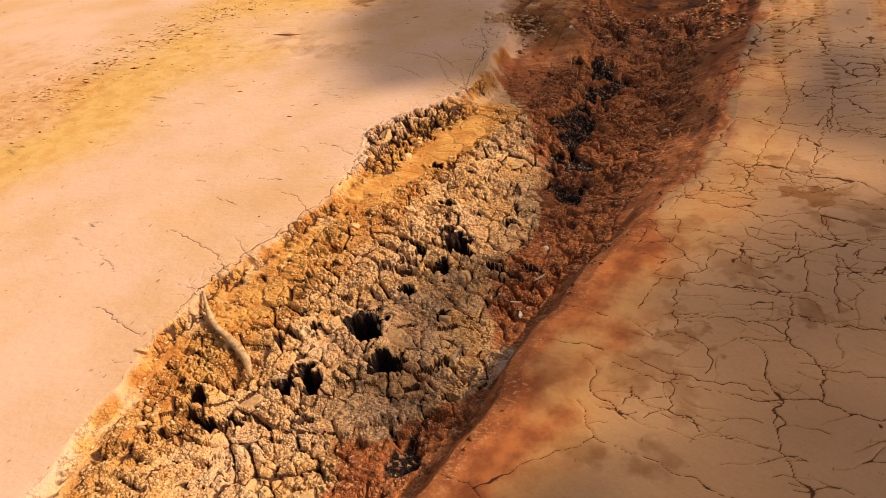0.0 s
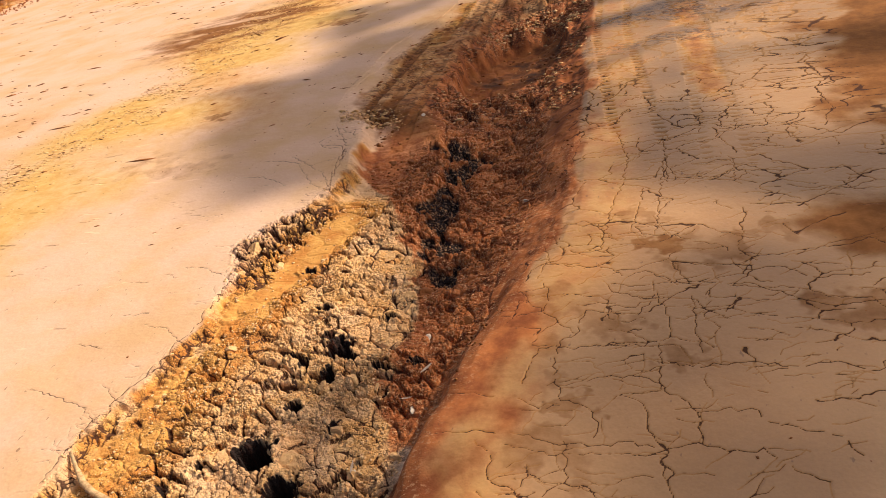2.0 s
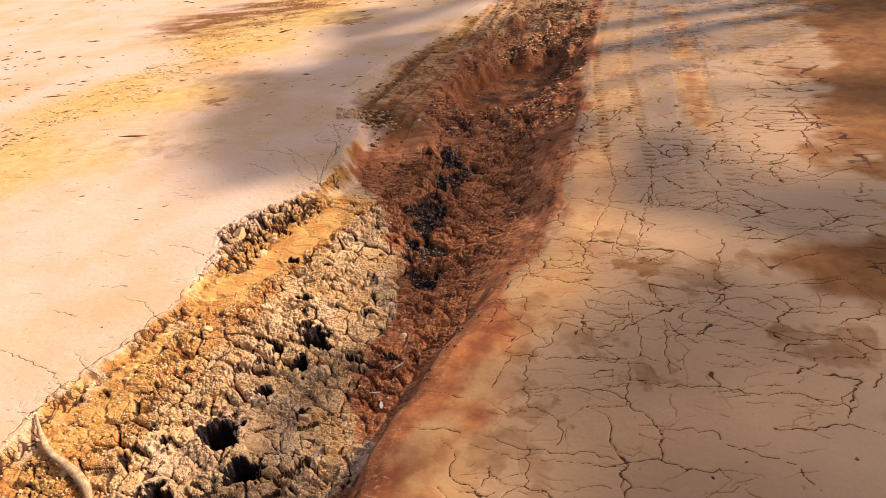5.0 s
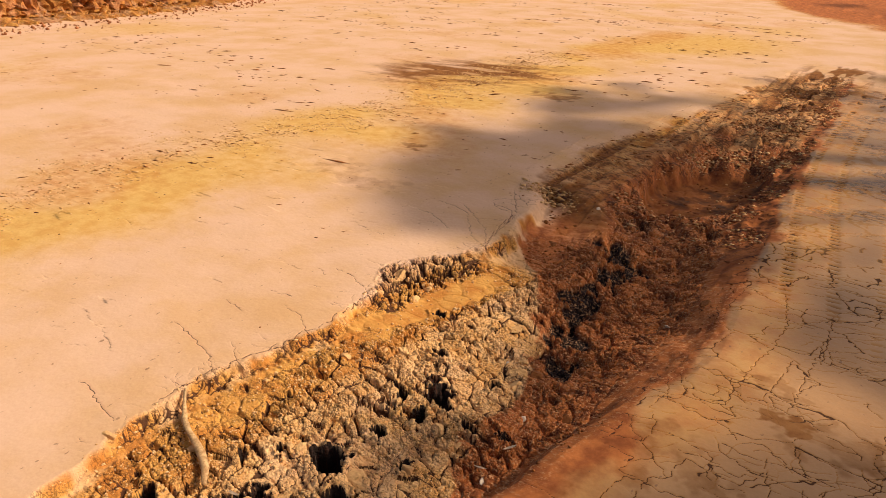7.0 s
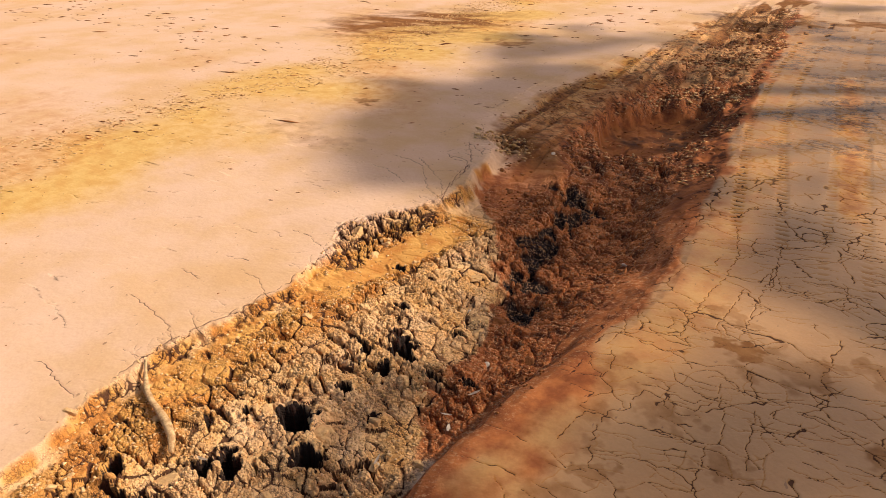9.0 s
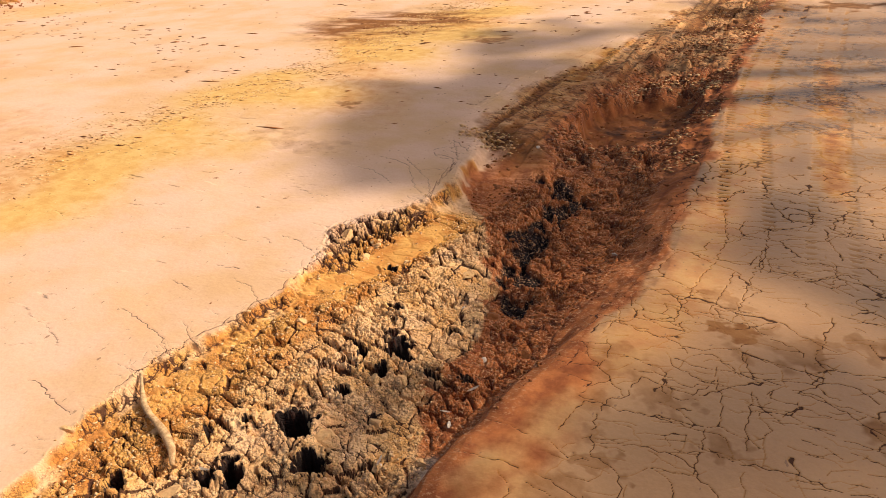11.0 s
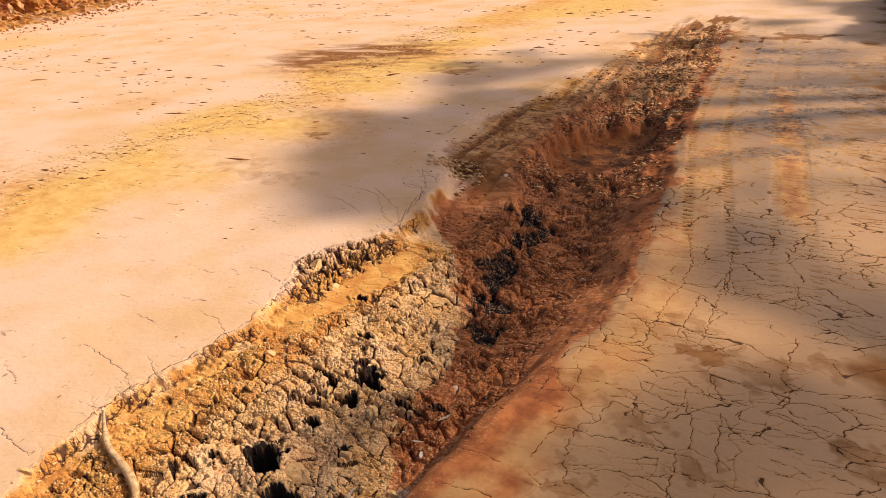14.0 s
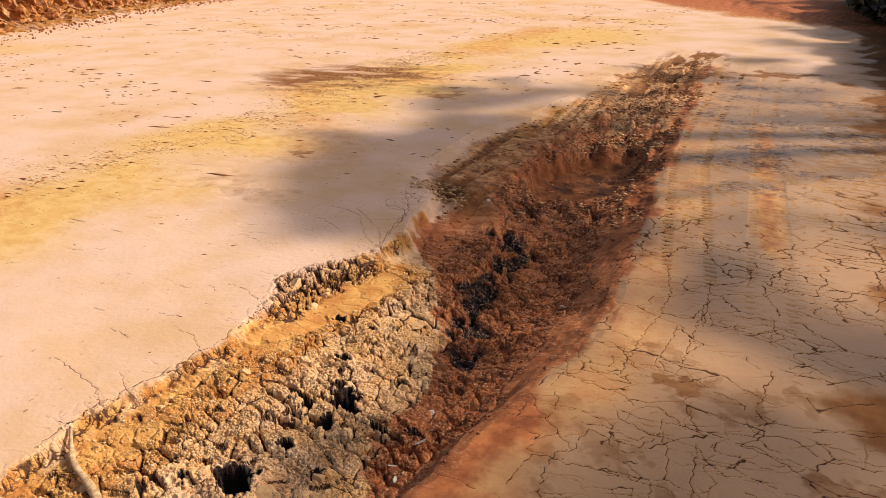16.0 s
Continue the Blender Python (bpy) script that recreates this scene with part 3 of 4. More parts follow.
mud = smooth(-0.8, 1.2, Y - np.interp(X, [-6, -3, -1.4, 0.1, 1.5, 2.4, 5], [30, 22.7, 19.8, 18.6, 17.2, 15.5, 14.0]) + 0.8 * fbm(X, Y, 1.5, 2, 135)) * (1 - smooth(38, 60, Y))
ochre, damp = np.clip(ochre + mud, 0, 1), np.clip(damp + 0.28 * far_rut + 0.9 * mud + 0.48 * streak, 0, 1)
for bx, by, br, strength in ((-2.47, 5.38, 0.09, 0.8), (-2.47, 7.95, 0.22, 0.8), (-2.58, 4.55, 0.2, 0.42), (-2.3, 4.48, 0.22, 0.5), (-2.05, 4.45, 0.14, 0.45), (-0.5, 10.3, 0.3, 0.9), (-0.15, 10.6, 0.25, 0.9), (-0.95, 10.9, 0.25, 0.6), (0.62, 2.53, 0.06, 0.7), (0.75, 3.62, 0.08, 0.6), (0.72, 2.9, 0.07, 0.6), (0.95, 2.75, 0.06, 0.6), (1.3, 3.5, 0.09, 0.6), (0.86, 3.40, 0.07, 0.9), (1.02, 3.36, 0.12, 0.6), (1.5, 3.0, 0.12, 0.7), (0.5, 3.05, 0.1, 0.5), (0.83, 11.0, 0.3, 0.9)):
    spot = np.hypot((X - bx) / 1.5, Y - by) / br + 0.9 * fbm(X, Y, br, 3, 132)
    brown = np.maximum(brown, 0.78 * strength * (1 - smooth(0.5, 1.2, spot)))
# ridges of a wheel that turned off, farther along the road
turn_x = np.interp(Y, [9.0, 11.2, 14.1, 16.8, 18.9, 21.6, 24.0, 25.2, 26.3, 27.0], [2.8, 2.6, 2.2, 1.6, 0.8, -0.4, -2.2, -4.1, -6.1, -9.0])
for shift, high in ((0.0, 0.05), (0.45, 0.035), (0.9, 0.06), (1.5, 0.04)):
    z += high * np.exp(-(((X - turn_x - shift + 0.15 * fbm(X, Y, 0.8, 2, 133)) / 0.14) ** 2)) * (Y > 9.5) * (Y < 27)


def mesh_of_grid(name, x, y, zz, attributes, broken):
    rows, cols = x.shape
    me = bpy.data.meshes.new(name)
    me.vertices.add(rows * cols)
    me.vertices.foreach_set("co", np.stack([x, y, zz], -1).astype(np.float32).ravel())
    idx = np.arange(rows * cols, dtype=np.int32).reshape(rows, cols)
    quads = np.stack([idx[:-1, :-1], idx[:-1, 1:], idx[1:, 1:], idx[1:, :-1]], -1).reshape(-1, 4)
    me.loops.add(quads.size)
    me.polygons.add(len(quads))
    me.loops.foreach_set("vertex_index", quads.ravel())
    me.polygons.foreach_set("loop_start", np.arange(0, quads.size, 4, dtype=np.int32))
    me.polygons.foreach_set("use_smooth", ~broken[:-1, :-1].ravel())
    me.update(calc_edges=True)
    for key, value in attributes.items():
        me.attributes.new(key, "FLOAT", "POINT").data.foreach_set("value", value.astype(np.float32).ravel())
    me.validate()
    return me


# ---- materials ----
def material(name):
    m = bpy.data.materials.new(name)
    m.use_nodes = True
    return m, m.node_tree.nodes, m.node_tree.links, m.node_tree.nodes["Principled BSDF"]


def mix(nodes, links, fac, a, b, kind="MIX"):
    n = nodes.new("ShaderNodeMix")
    n.data_type, n.blend_type = "RGBA", kind
    for socket, value in ((n.inputs[0], fac), (n.inputs[6], a), (n.inputs[7], b)):
        if isinstance(value, bpy.types.NodeSocket):
            links.new(value, socket)
        elif isinstance(value, (int, float)):
            socket.default_value = value
        else:
            socket.default_value = (*value, 1)
    return n.outputs[2]


def tex_noise(nodes, links, coord, scale, detail=6.0, rough=0.6, stretch=None):
    n = nodes.new("ShaderNodeTexNoise")
    n.inputs["Scale"].default_value, n.inputs["Detail"].default_value, n.inputs["Roughness"].default_value = scale, detail, rough
    if stretch:
        mp = nodes.new("ShaderNodeMapping")
        mp.inputs["Scale"].default_value = stretch
        links.new(coord, mp.inputs[0])
        coord = mp.outputs[0]
    links.new(coord, n.inputs["Vector"])
    return n.outputs["Fac"]


def ramp(nodes, links, fac, low, high):
    n = nodes.new("ShaderNodeMapRange")
    n.interpolation_type = "SMOOTHSTEP"
    n.inputs[1].default_value, n.inputs[2].default_value = low, high
    links.new(fac, n.inputs[0])
    return n.outputs[0]


def math_node(nodes, links, op, a, b):
    n = nodes.new("ShaderNodeMath")
    n.operation = op
    for socket, value in zip(n.inputs, (a, b)):
        if isinstance(value, bpy.types.NodeSocket):
            links.new(value, socket)
        else:
            socket.default_value = value
    return n.outputs[0]


def bump(nodes, links, height, strength, distance, normal=None):
    n = nodes.new("ShaderNodeBump")
    n.inputs["Strength"].default_value, n.inputs["Distance"].default_value = strength, distance
    links.new(height, n.inputs["Height"])
    if normal:
        links.new(normal, n.inputs["Normal"])
    return n.outputs[0]


def soil_material():
    m, nodes, links, bsdf = material("clay_soil")
    pos = nodes.new("ShaderNodeNewGeometry").outputs["Position"]

    def attr(name):
        n = nodes.new("ShaderNodeAttribute")
        n.attribute_name = name
        return n.outputs["Fac"]

    big = tex_noise(nodes, links, pos, 1.3, 4)
    mid = tex_noise(nodes, links, pos, 9, 6)
    grain = tex_noise(nodes, links, pos, 90, 5, 0.7)
    pale = mix(nodes, links, ramp(nodes, links, big, 0.35, 0.7), (0.71, 0.452, 0.31), (0.64, 0.375, 0.19))
    ochre_c = mix(nodes, links, ramp(nodes, links, mid, 0.35, 0.65), (0.64, 0.32, 0.085), (0.50, 0.19, 0.042))
    silt_c = mix(nodes, links, ramp(nodes, links, big, 0.3, 0.7), (0.478, 0.253, 0.107), (0.415, 0.203, 0.077))
    damp_c = mix(nodes, links, ramp(nodes, links, mid, 0.35, 0.65), (0.53, 0.170, 0.052), (0.28, 0.080, 0.027))
    brown_c = mix(nodes, links, ramp(nodes, links, mid, 0.3, 0.7), (0.30, 0.12, 0.035), (0.19, 0.07, 0.02))
    edge = math_node(nodes, links, "MULTIPLY_ADD", mid, 0.5)
    edge.node.inputs[2].default_value = -0.25

    def zone(name):
        total = math_node(nodes, links, "ADD", attr(name), edge)
        return ramp(nodes, links, total, 0.15, 0.85)

    c = mix(nodes, links, zone("silt"), pale, silt_c)
    c = mix(nodes, links, zone("yellow"), c, mix(nodes, links, ramp(nodes, links, mid, 0.35, 0.65), (0.68, 0.41, 0.14), (0.62, 0.34, 0.10)))
    c = mix(nodes, links, attr("peach"), c, mix(nodes, links, ramp(nodes, links, mid, 0.35, 0.65), (0.79, 0.475, 0.225), (0.70, 0.37, 0.13)))
    c = mix(nodes, links, zone("ochre"), c, ochre_c)
    c = mix(nodes, links, zone("brown"), c, brown_c)
    c = mix(nodes, links, zone("damp"), c, damp_c)
    # black silt of the trickle bed, and painted shade in holes and far hollow
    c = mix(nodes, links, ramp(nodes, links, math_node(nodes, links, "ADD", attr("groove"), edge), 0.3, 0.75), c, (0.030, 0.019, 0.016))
    # gaps between crust flakes: thin dark noise lines that paint their shade
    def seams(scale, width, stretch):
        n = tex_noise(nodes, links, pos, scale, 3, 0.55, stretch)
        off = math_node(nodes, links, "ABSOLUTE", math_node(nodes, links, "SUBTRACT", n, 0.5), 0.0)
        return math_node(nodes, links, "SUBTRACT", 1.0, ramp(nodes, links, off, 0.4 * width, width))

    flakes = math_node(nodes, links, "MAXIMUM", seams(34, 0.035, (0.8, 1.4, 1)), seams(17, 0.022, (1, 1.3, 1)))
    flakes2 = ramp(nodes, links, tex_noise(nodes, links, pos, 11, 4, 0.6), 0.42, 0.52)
    gap_shade = math_node(nodes, links, "MULTIPLY", math_node(nodes, links, "MULTIPLY", flakes, flakes2), ramp(nodes, links, attr("rough"), 0.04, 0.3))
    c = mix(nodes, links, math_node(nodes, links, "MULTIPLY", gap_shade, 0.55), c, (0.060, 0.022, 0.014))
    gap_shade = math_node(nodes, links, "MULTIPLY", math_node(nodes, links, "MULTIPLY", math_node(nodes, links, "MAXIMUM", seams(8, 0.042, (0.7, 1.5, 1)), seams(15, 0.045, (0.6, 1.4, 1))), flakes2), ramp(nodes, links, attr("flaky"), 0.05, 0.7))
    c = mix(nodes, links, math_node(nodes, links, "MULTIPLY", gap_shade, 0.75), c, (0.060, 0.022, 0.014))
    chips = ramp(nodes, links, tex_noise(nodes, links, pos, 55, 5, 0.7, (1, 1.6, 1)), 0.55, 0.59)
    chips = math_node(nodes, links, "MULTIPLY", chips, ramp(nodes, links, attr("damp"), 0.5, 0.9))
    chips = math_node(nodes, links, "MULTIPLY", chips, ramp(nodes, links, attr("rough"), 0.01, 0.15))
    c = mix(nodes, links, math_node(nodes, links, "MULTIPLY", chips, 0.85), c, (0.60, 0.31, 0.15))
    # near-black colour for the shade inside cracks, tread dents and clod gaps
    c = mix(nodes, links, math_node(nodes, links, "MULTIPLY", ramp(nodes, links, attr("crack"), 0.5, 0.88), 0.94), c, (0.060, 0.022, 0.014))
    # dust and specks
    c = mix(nodes, links, 0.35, c, mix(nodes, links, grain, (0.25, 0.25, 0.25), (0.75, 0.75, 0.75)), "OVERLAY")
    specks = ramp(nodes, links, tex_noise(nodes, links, pos, 42, 2, 0.5, (1, 0.6, 1)), 0.70, 0.76)
    c = mix(nodes, links, math_node(nodes, links, "MULTIPLY", specks, 0.6), c, (0.16, 0.07, 0.03))
    links.new(c, bsdf.inputs["Base Color"])
    dry = math_node(nodes, links, "SUBTRACT", 1.0, zone("damp"))
    whole = math_node(nodes, links, "SUBTRACT", 1.0, ramp(nodes, links, attr("crack"), 0.05, 0.5))
    sheen = math_node(nodes, links, "MULTIPLY", math_node(nodes, links, "MULTIPLY", zone("silt"), dry), math_node(nodes, links, "MULTIPLY", whole, math_node(nodes, links, "SUBTRACT", 1.0, zone("brown"))))
    spec = math_node(nodes, links, "MULTIPLY_ADD", sheen, 0.48)
    spec.node.inputs[2].default_value = 0.12
    links.new(spec, bsdf.inputs["Specular IOR Level"])
    gloss = math_node(nodes, links, "MULTIPLY_ADD", sheen, -0.5)
    gloss.node.inputs[2].default_value = 0.9
    gloss2 = math_node(nodes, links, "MULTIPLY_ADD", zone("damp"), -0.1)
    links.new(gloss, gloss2.node.inputs[2])
    links.new(math_node(nodes, links, "MAXIMUM", gloss2, 0.36), bsdf.inputs["Roughness"])
    n = bump(nodes, links, tex_noise(nodes, links, pos, 30, 3, 0.55), 0.3, 0.010)
    rough_amount = math_node(nodes, links, "MULTIPLY", attr("rough"), tex_noise(nodes, links, pos, 45, 4, 0.6))
    vor = nodes.new("ShaderNodeTexVoronoi")
    vor.feature = "DISTANCE_TO_EDGE"
    vor.inputs["Scale"].default_value = 75
    links.new(pos, vor.inputs["Vector"])
    gaps = math_node(nodes, links, "MULTIPLY", ramp(nodes, links, vor.outputs["Distance"], 0.0, 0.22), attr("rough"))
    n = bump(nodes, links, rough_amount, 0.6, 0.010, n)
    n = bump(nodes, links, gaps, 0.6, 0.007, n)
    links.new(n, bsdf.inputs["Normal"])
    return m


soil = soil_material()

# groove adds shade as colour: hollow for the holes, pit for the far end
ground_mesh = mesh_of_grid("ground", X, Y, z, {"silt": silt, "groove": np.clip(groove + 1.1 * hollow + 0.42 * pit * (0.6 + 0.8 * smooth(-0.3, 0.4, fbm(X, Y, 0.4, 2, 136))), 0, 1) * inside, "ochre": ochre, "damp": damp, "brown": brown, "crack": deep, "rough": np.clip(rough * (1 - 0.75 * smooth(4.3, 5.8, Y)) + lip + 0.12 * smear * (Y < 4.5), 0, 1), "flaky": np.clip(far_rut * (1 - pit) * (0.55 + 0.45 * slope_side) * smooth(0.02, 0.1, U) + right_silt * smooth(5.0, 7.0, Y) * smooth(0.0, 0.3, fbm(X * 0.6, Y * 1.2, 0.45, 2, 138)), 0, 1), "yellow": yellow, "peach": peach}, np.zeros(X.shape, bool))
ground_mesh.materials.append(soil)
ground = tagged(new("ground", ground_mesh), "dry cracked clay road with a washed-out muddy rut", "ground", kind="structure")


# ---- things ----
def part(name, bm, mat, parent=None, label="", smooth_faces=True):
    me = bpy.data.meshes.new(name)
    bm.to_mesh(me)
    bm.free()
    for p in me.polygons:
        p.use_smooth = smooth_faces
    me.materials.append(mat)
    ob = new(name, me)
    ob.parent = parent
    return tagged(ob, label)


def empty(name, place):
    ob = new(name)
    ob.location = place
    return ob


def bark_material():
    m, nodes, links, bsdf = material("bark")
    pos = nodes.new("ShaderNodeNewGeometry").outputs["Position"]
    n = tex_noise(nodes, links, pos, 14, 6, 0.7, (1, 1, 0.25))
    links.new(mix(nodes, links, n, (0.10, 0.065, 0.045), (0.22, 0.15, 0.10)), bsdf.inputs["Base Color"])
    bsdf.inputs["Roughness"].default_value = 0.9
    links.new(bump(nodes, links, n, 0.8, 0.02), bsdf.inputs["Normal"])
    return m


def leaf_material(name, a, b):
    m, nodes, links, bsdf = material(name)
    n = nodes.new("ShaderNodeNewGeometry").outputs["Random Per Island"]
    links.new(mix(nodes, links, n, a, b), bsdf.inputs["Base Color"])
    bsdf.inputs["Roughness"].default_value = 0.5
    return m


bark, leaf, dark_leaf = bark_material(), leaf_material("leaf", (0.045, 0.085, 0.02), (0.09, 0.13, 0.03)), leaf_material("dark_leaf", (0.015, 0.022, 0.010), (0.035, 0.042, 0.018))


def limb(bm, a, b, ra, rb, sides=8):
    a, b = Vector(a), Vector(b)
    turn = (b - a).to_track_quat("Z", "Y").to_matrix().to_4x4()
    rings = []
    for p, r in ((a, ra), ((a + b) / 2 + turn.to_3x3() @ Vector((ra * 0.5, ra * 0.3, 0)), (ra + rb) / 2), (b, rb)):
        rings.append([bm.verts.new(p + turn.to_3x3() @ Vector((r * math.cos(2 * math.pi * i / sides), r * math.sin(2 * math.pi * i / sides), 0))) for i in range(sides)])
    for lo, hi in zip(rings, rings[1:]):
        for i in range(sides):
            bm.faces.new((lo[i], lo[(i + 1) % sides], hi[(i + 1) % sides], hi[i]))


def leaves_mesh(name, clumps, seed, count, size):
    """Many small leaves scattered in clumps (x, y, z, radius, share)."""
    pick = np.random.default_rng(seed)
    share = np.array([c[4] for c in clumps], float)
    who = pick.choice(len(clumps), count, p=share / share.sum())
    base = np.array([c[:4] for c in clumps])[who]
    way = pick.normal(size=(count, 3))
    way /= np.linalg.norm(way, axis=1)[:, None]
    centre = base[:, :3] + way * (base[:, 3] * pick.uniform(0.15, 1.0, count) ** 0.6)[:, None] * (1, 1, 0.55)
    a = pick.normal(size=(count, 3))
    a /= np.linalg.norm(a, axis=1)[:, None]
    b = np.cross(a, pick.normal(size=(count, 3)))
    b /= np.linalg.norm(b, axis=1)[:, None]
    s = (size * pick.uniform(0.6, 1.3, count))[:, None]
    verts = np.stack([centre - a * s, centre + b * s * 0.45, centre + a * s, centre - b * s * 0.45], 1).reshape(-1, 3)
    me = bpy.data.meshes.new(name)
    me.from_pydata(verts.tolist(), [], np.arange(4 * count).reshape(-1, 4).tolist())
    me.materials.append(leaf)
    return me


def tree(place, limbs, clumps, seed, count, label, size=0.07):
    root = tagged(empty("tree", place), label, "tree")
    x, y, _ = place
    bm = bmesh.new()
    fork = Vector((0.1, -0.1, 2.6))
    limb(bm, (0, 0, -0.2), (0.05, 0, 1.3), 0.24, 0.19, 12)
    limb(bm, (0.05, 0, 1.3), fork, 0.19, 0.15, 12)
    for tip in limbs:
        tip = Vector(tip) - Vector((x, y, 0))
        knee = fork.lerp(tip, 0.5) + Vector((0, 0, 0.5))
        limb(bm, fork, knee, 0.07, 0.04)
        limb(bm, knee, tip, 0.04, 0.012)
        for n in range(5):
            turn = 2.4 * n
            limb(bm, knee.lerp(tip, 0.2 + 0.15 * n), tip + Vector((0.7 * math.cos(turn), 0.7 * math.sin(turn), 0.2)), 0.02, 0.006, 5)
    part("trunk", bm, bark, root)
    crown = new("crown", leaves_mesh("crown", [(c[0] - x, c[1] - y, *c[2:]) for c in clumps], seed, count, size))
    crown.parent = root
    return root


def over(x, y, h):
    """The place at height h whose shadow falls on (x, y)."""
    return (x + h * SUN_TO.x / SUN_TO.z, y + h * SUN_TO.y / SUN_TO.z, h)


def canopy(spots):
    """Clumps of a crown from spots of shade: x, y, height, radius, share of the leaves."""
    return [(*over(x, y, h), r, n) for x, y, h, r, n in spots]


def scatter_spots(spots, seed, parts=5):
    """Breaks each spot of shade into uneven smaller clumps."""
    pick = random.Random(seed)
    out = []
    for x, y, h, r, n in spots:
        for _ in range(parts):
            a, d = pick.uniform(0, 6.28), r * pick.uniform(0.1, 0.9)
            out.append((x + d * math.cos(a), y + d * math.sin(a), h + pick.uniform(-0.5, 0.5), r * pick.uniform(0.3, 0.6), n * pick.uniform(0.5, 1.3)))
    return out


near_spots = [(0.04, 2.15, 5.0, 0.2, 1.3), (-0.12, 2.3, 5.0, 0.18, 0.5), (-0.08, 2.5, 5.0, 0.22, 1.5), (-0.12, 2.68, 5.0, 0.18, 1.1), (0.02, 2.85, 5.2, 0.2, 1.3), (0.04, 3.25, 5.2, 0.2, 1.4), (0.0, 3.65, 5.2, 0.26, 1.3), (-0.2, 4.05, 5.4, 0.3, 1.3), (-0.45, 4.4, 5.4, 0.3, 1.1), (-0.75, 4.6, 5.6, 0.3, 2), (-0.1, 4.6, 5.6, 0.6, 2.6),
              (-0.3, 5.3, 5.6, 0.7, 2.6), (1.2, 2.0, 5.0, 0.55, 1.4), (0.6, 1.55, 5.0, 0.4, 1.3), (1.1, 1.45, 5.0, 0.4, 1.3), (0.35, 1.2, 5.0, 0.35, 1.1), (0.9, 3.2, 5.2, 0.6, 1.3), (1.8, 2.7, 5.4, 0.8, 2.0), (0.8, 4.4, 5.4, 0.6, 1.6),
              (1.7, 4.0, 5.0, 0.7, 1.6), (1.1, 0.9, 5.2, 0.5, 1.2), (2.4, 1.6, 5.4, 1.0, 1.6), (2.4, 3.6, 5.4, 0.7, 2.0), (0.9, 5.4, 5.4, 0.5, 0.4)]
far_spots = [(-1.4, 4.3, 6.4, 0.36, 3.6), (-1.65, 4.6, 6.5, 0.34, 4.0), (-1.95, 4.85, 6.4, 0.28, 2.2), (-1.5, 5.1, 6.6, 0.45, 4.8), (-2.0, 5.3, 6.6, 0.4, 3.2), (-2.15, 5.6, 6.6, 0.3, 1.8), (-1.75, 6.0, 6.8, 0.5, 4.0), (-1.7, 7.0, 6.8, 0.5, 3.6), (-1.9, 8.1, 6.8, 0.5, 3.2), (-2.1, 7.6, 6.8, 0.36, 2.0), (-2.3, 5.9, 6.6, 0.3, 2.0), (-2.62, 5.95, 6.6, 0.22, 1.3), (-2.0, 7.7, 6.8, 0.45, 2.6), (-2.45, 8.4, 6.8, 0.42, 2.2), (-1.55, 8.7, 6.8, 0.36, 1.8), (-2.1, 9.1, 6.8, 0.34, 1.5), (-0.2, 23.5, 6.6, 1.2, 3), (-1.6, 26.0, 6.6, 1.3, 3), (1.4, 23.0, 6.6, 1.0, 3), (0.6, 26.5, 6.6, 1.4, 3), (2.0, 26.0, 6.6, 1.2, 3), (-0.45, 6.3, 6.2, 0.55, 3.2), (-0.8, 6.9, 6.4, 0.4, 2.4), (-1.8, 6.6, 6.6, 0.35, 2.5), (-1.3, 7.0, 6.6, 0.35, 2.5),
             (-0.6, 7.4, 6.4, 0.6, 2.2), (-0.7, 8.8, 6.6, 0.8, 1.5), (0.6, 6.8, 6.0, 0.4, 0.3), (2.1, 5.6, 6.0, 0.6, 0.8), (2.5, 7.6, 6.2, 0.8, 0.9), (2.9, 9.6, 6.2, 0.9, 2.6), (2.5, 13.2, 6.4, 1.0, 2.6), (3.2, 16.0, 6.4, 1.2, 2.6), (1.0, 14.6, 6.4, 0.7, 1.0), (3.6, 8.4, 6.2, 0.9, 2.6), (4.4, 11.4, 6.4, 1.1, 3), (3.4, 13.8, 6.4, 1.0, 3), (4.6, 16.0, 6.4, 1.2, 3), (3.4, 19.0, 6.6, 1.3, 3), (2.4, 17.4, 6.4, 0.7, 1.6), (1.3, 9.0, 6.2, 0.6, 0.3),
             (3.4, 11.0, 6.5, 1.0, 2), (-0.3, 10.6, 6.8, 0.7, 1.6), (1.6, 11.6, 6.6, 0.7, 1.6), (0.6, 12.0, 6.6, 0.6, 1.2), (1.0, 9.9, 6.6, 0.6, 0.6), (1.7, 14.0, 6.6, 0.7, 1.6), (0.9, 16.5, 6.6, 0.7, 1.2), (1.6, 18.4, 6.6, 0.7, 1.4)]
near_clumps, far_clumps = canopy(scatter_spots(near_spots, 1)), canopy(scatter_spots(far_spots, 2))
pick = random.Random(12)
for n in range(90):
    y = 4.3 + 2.5 * (n % 15) / 14 + pick.uniform(-0.1, 0.1)
    low, high = np.interp(y, [4.1, 4.6, 5.0, 5.8, 6.3, 7.0], [-1.5, -1.95, -2.15, -2.3, -1.9, -1.6]), -0.95
    far_clumps.append((*over(low + (high - low) * (n // 15 + pick.random()) / 6, y, 6.4 + pick.uniform(-0.3, 0.3)), 0.24, 1.1))
tree((7.6, 5.2, 0.0), [c[:3] for c in near_clumps[::8]], near_clumps, 3, 17500, "broad-leaved roadside tree casting dappled shade on the road", 0.055)
tree((7.2, 11.2, 0.0), [c[:3] for c in far_clumps[::8]], far_clumps, 4, 76000, "broad-leaved roadside tree with an open crown", 0.055)


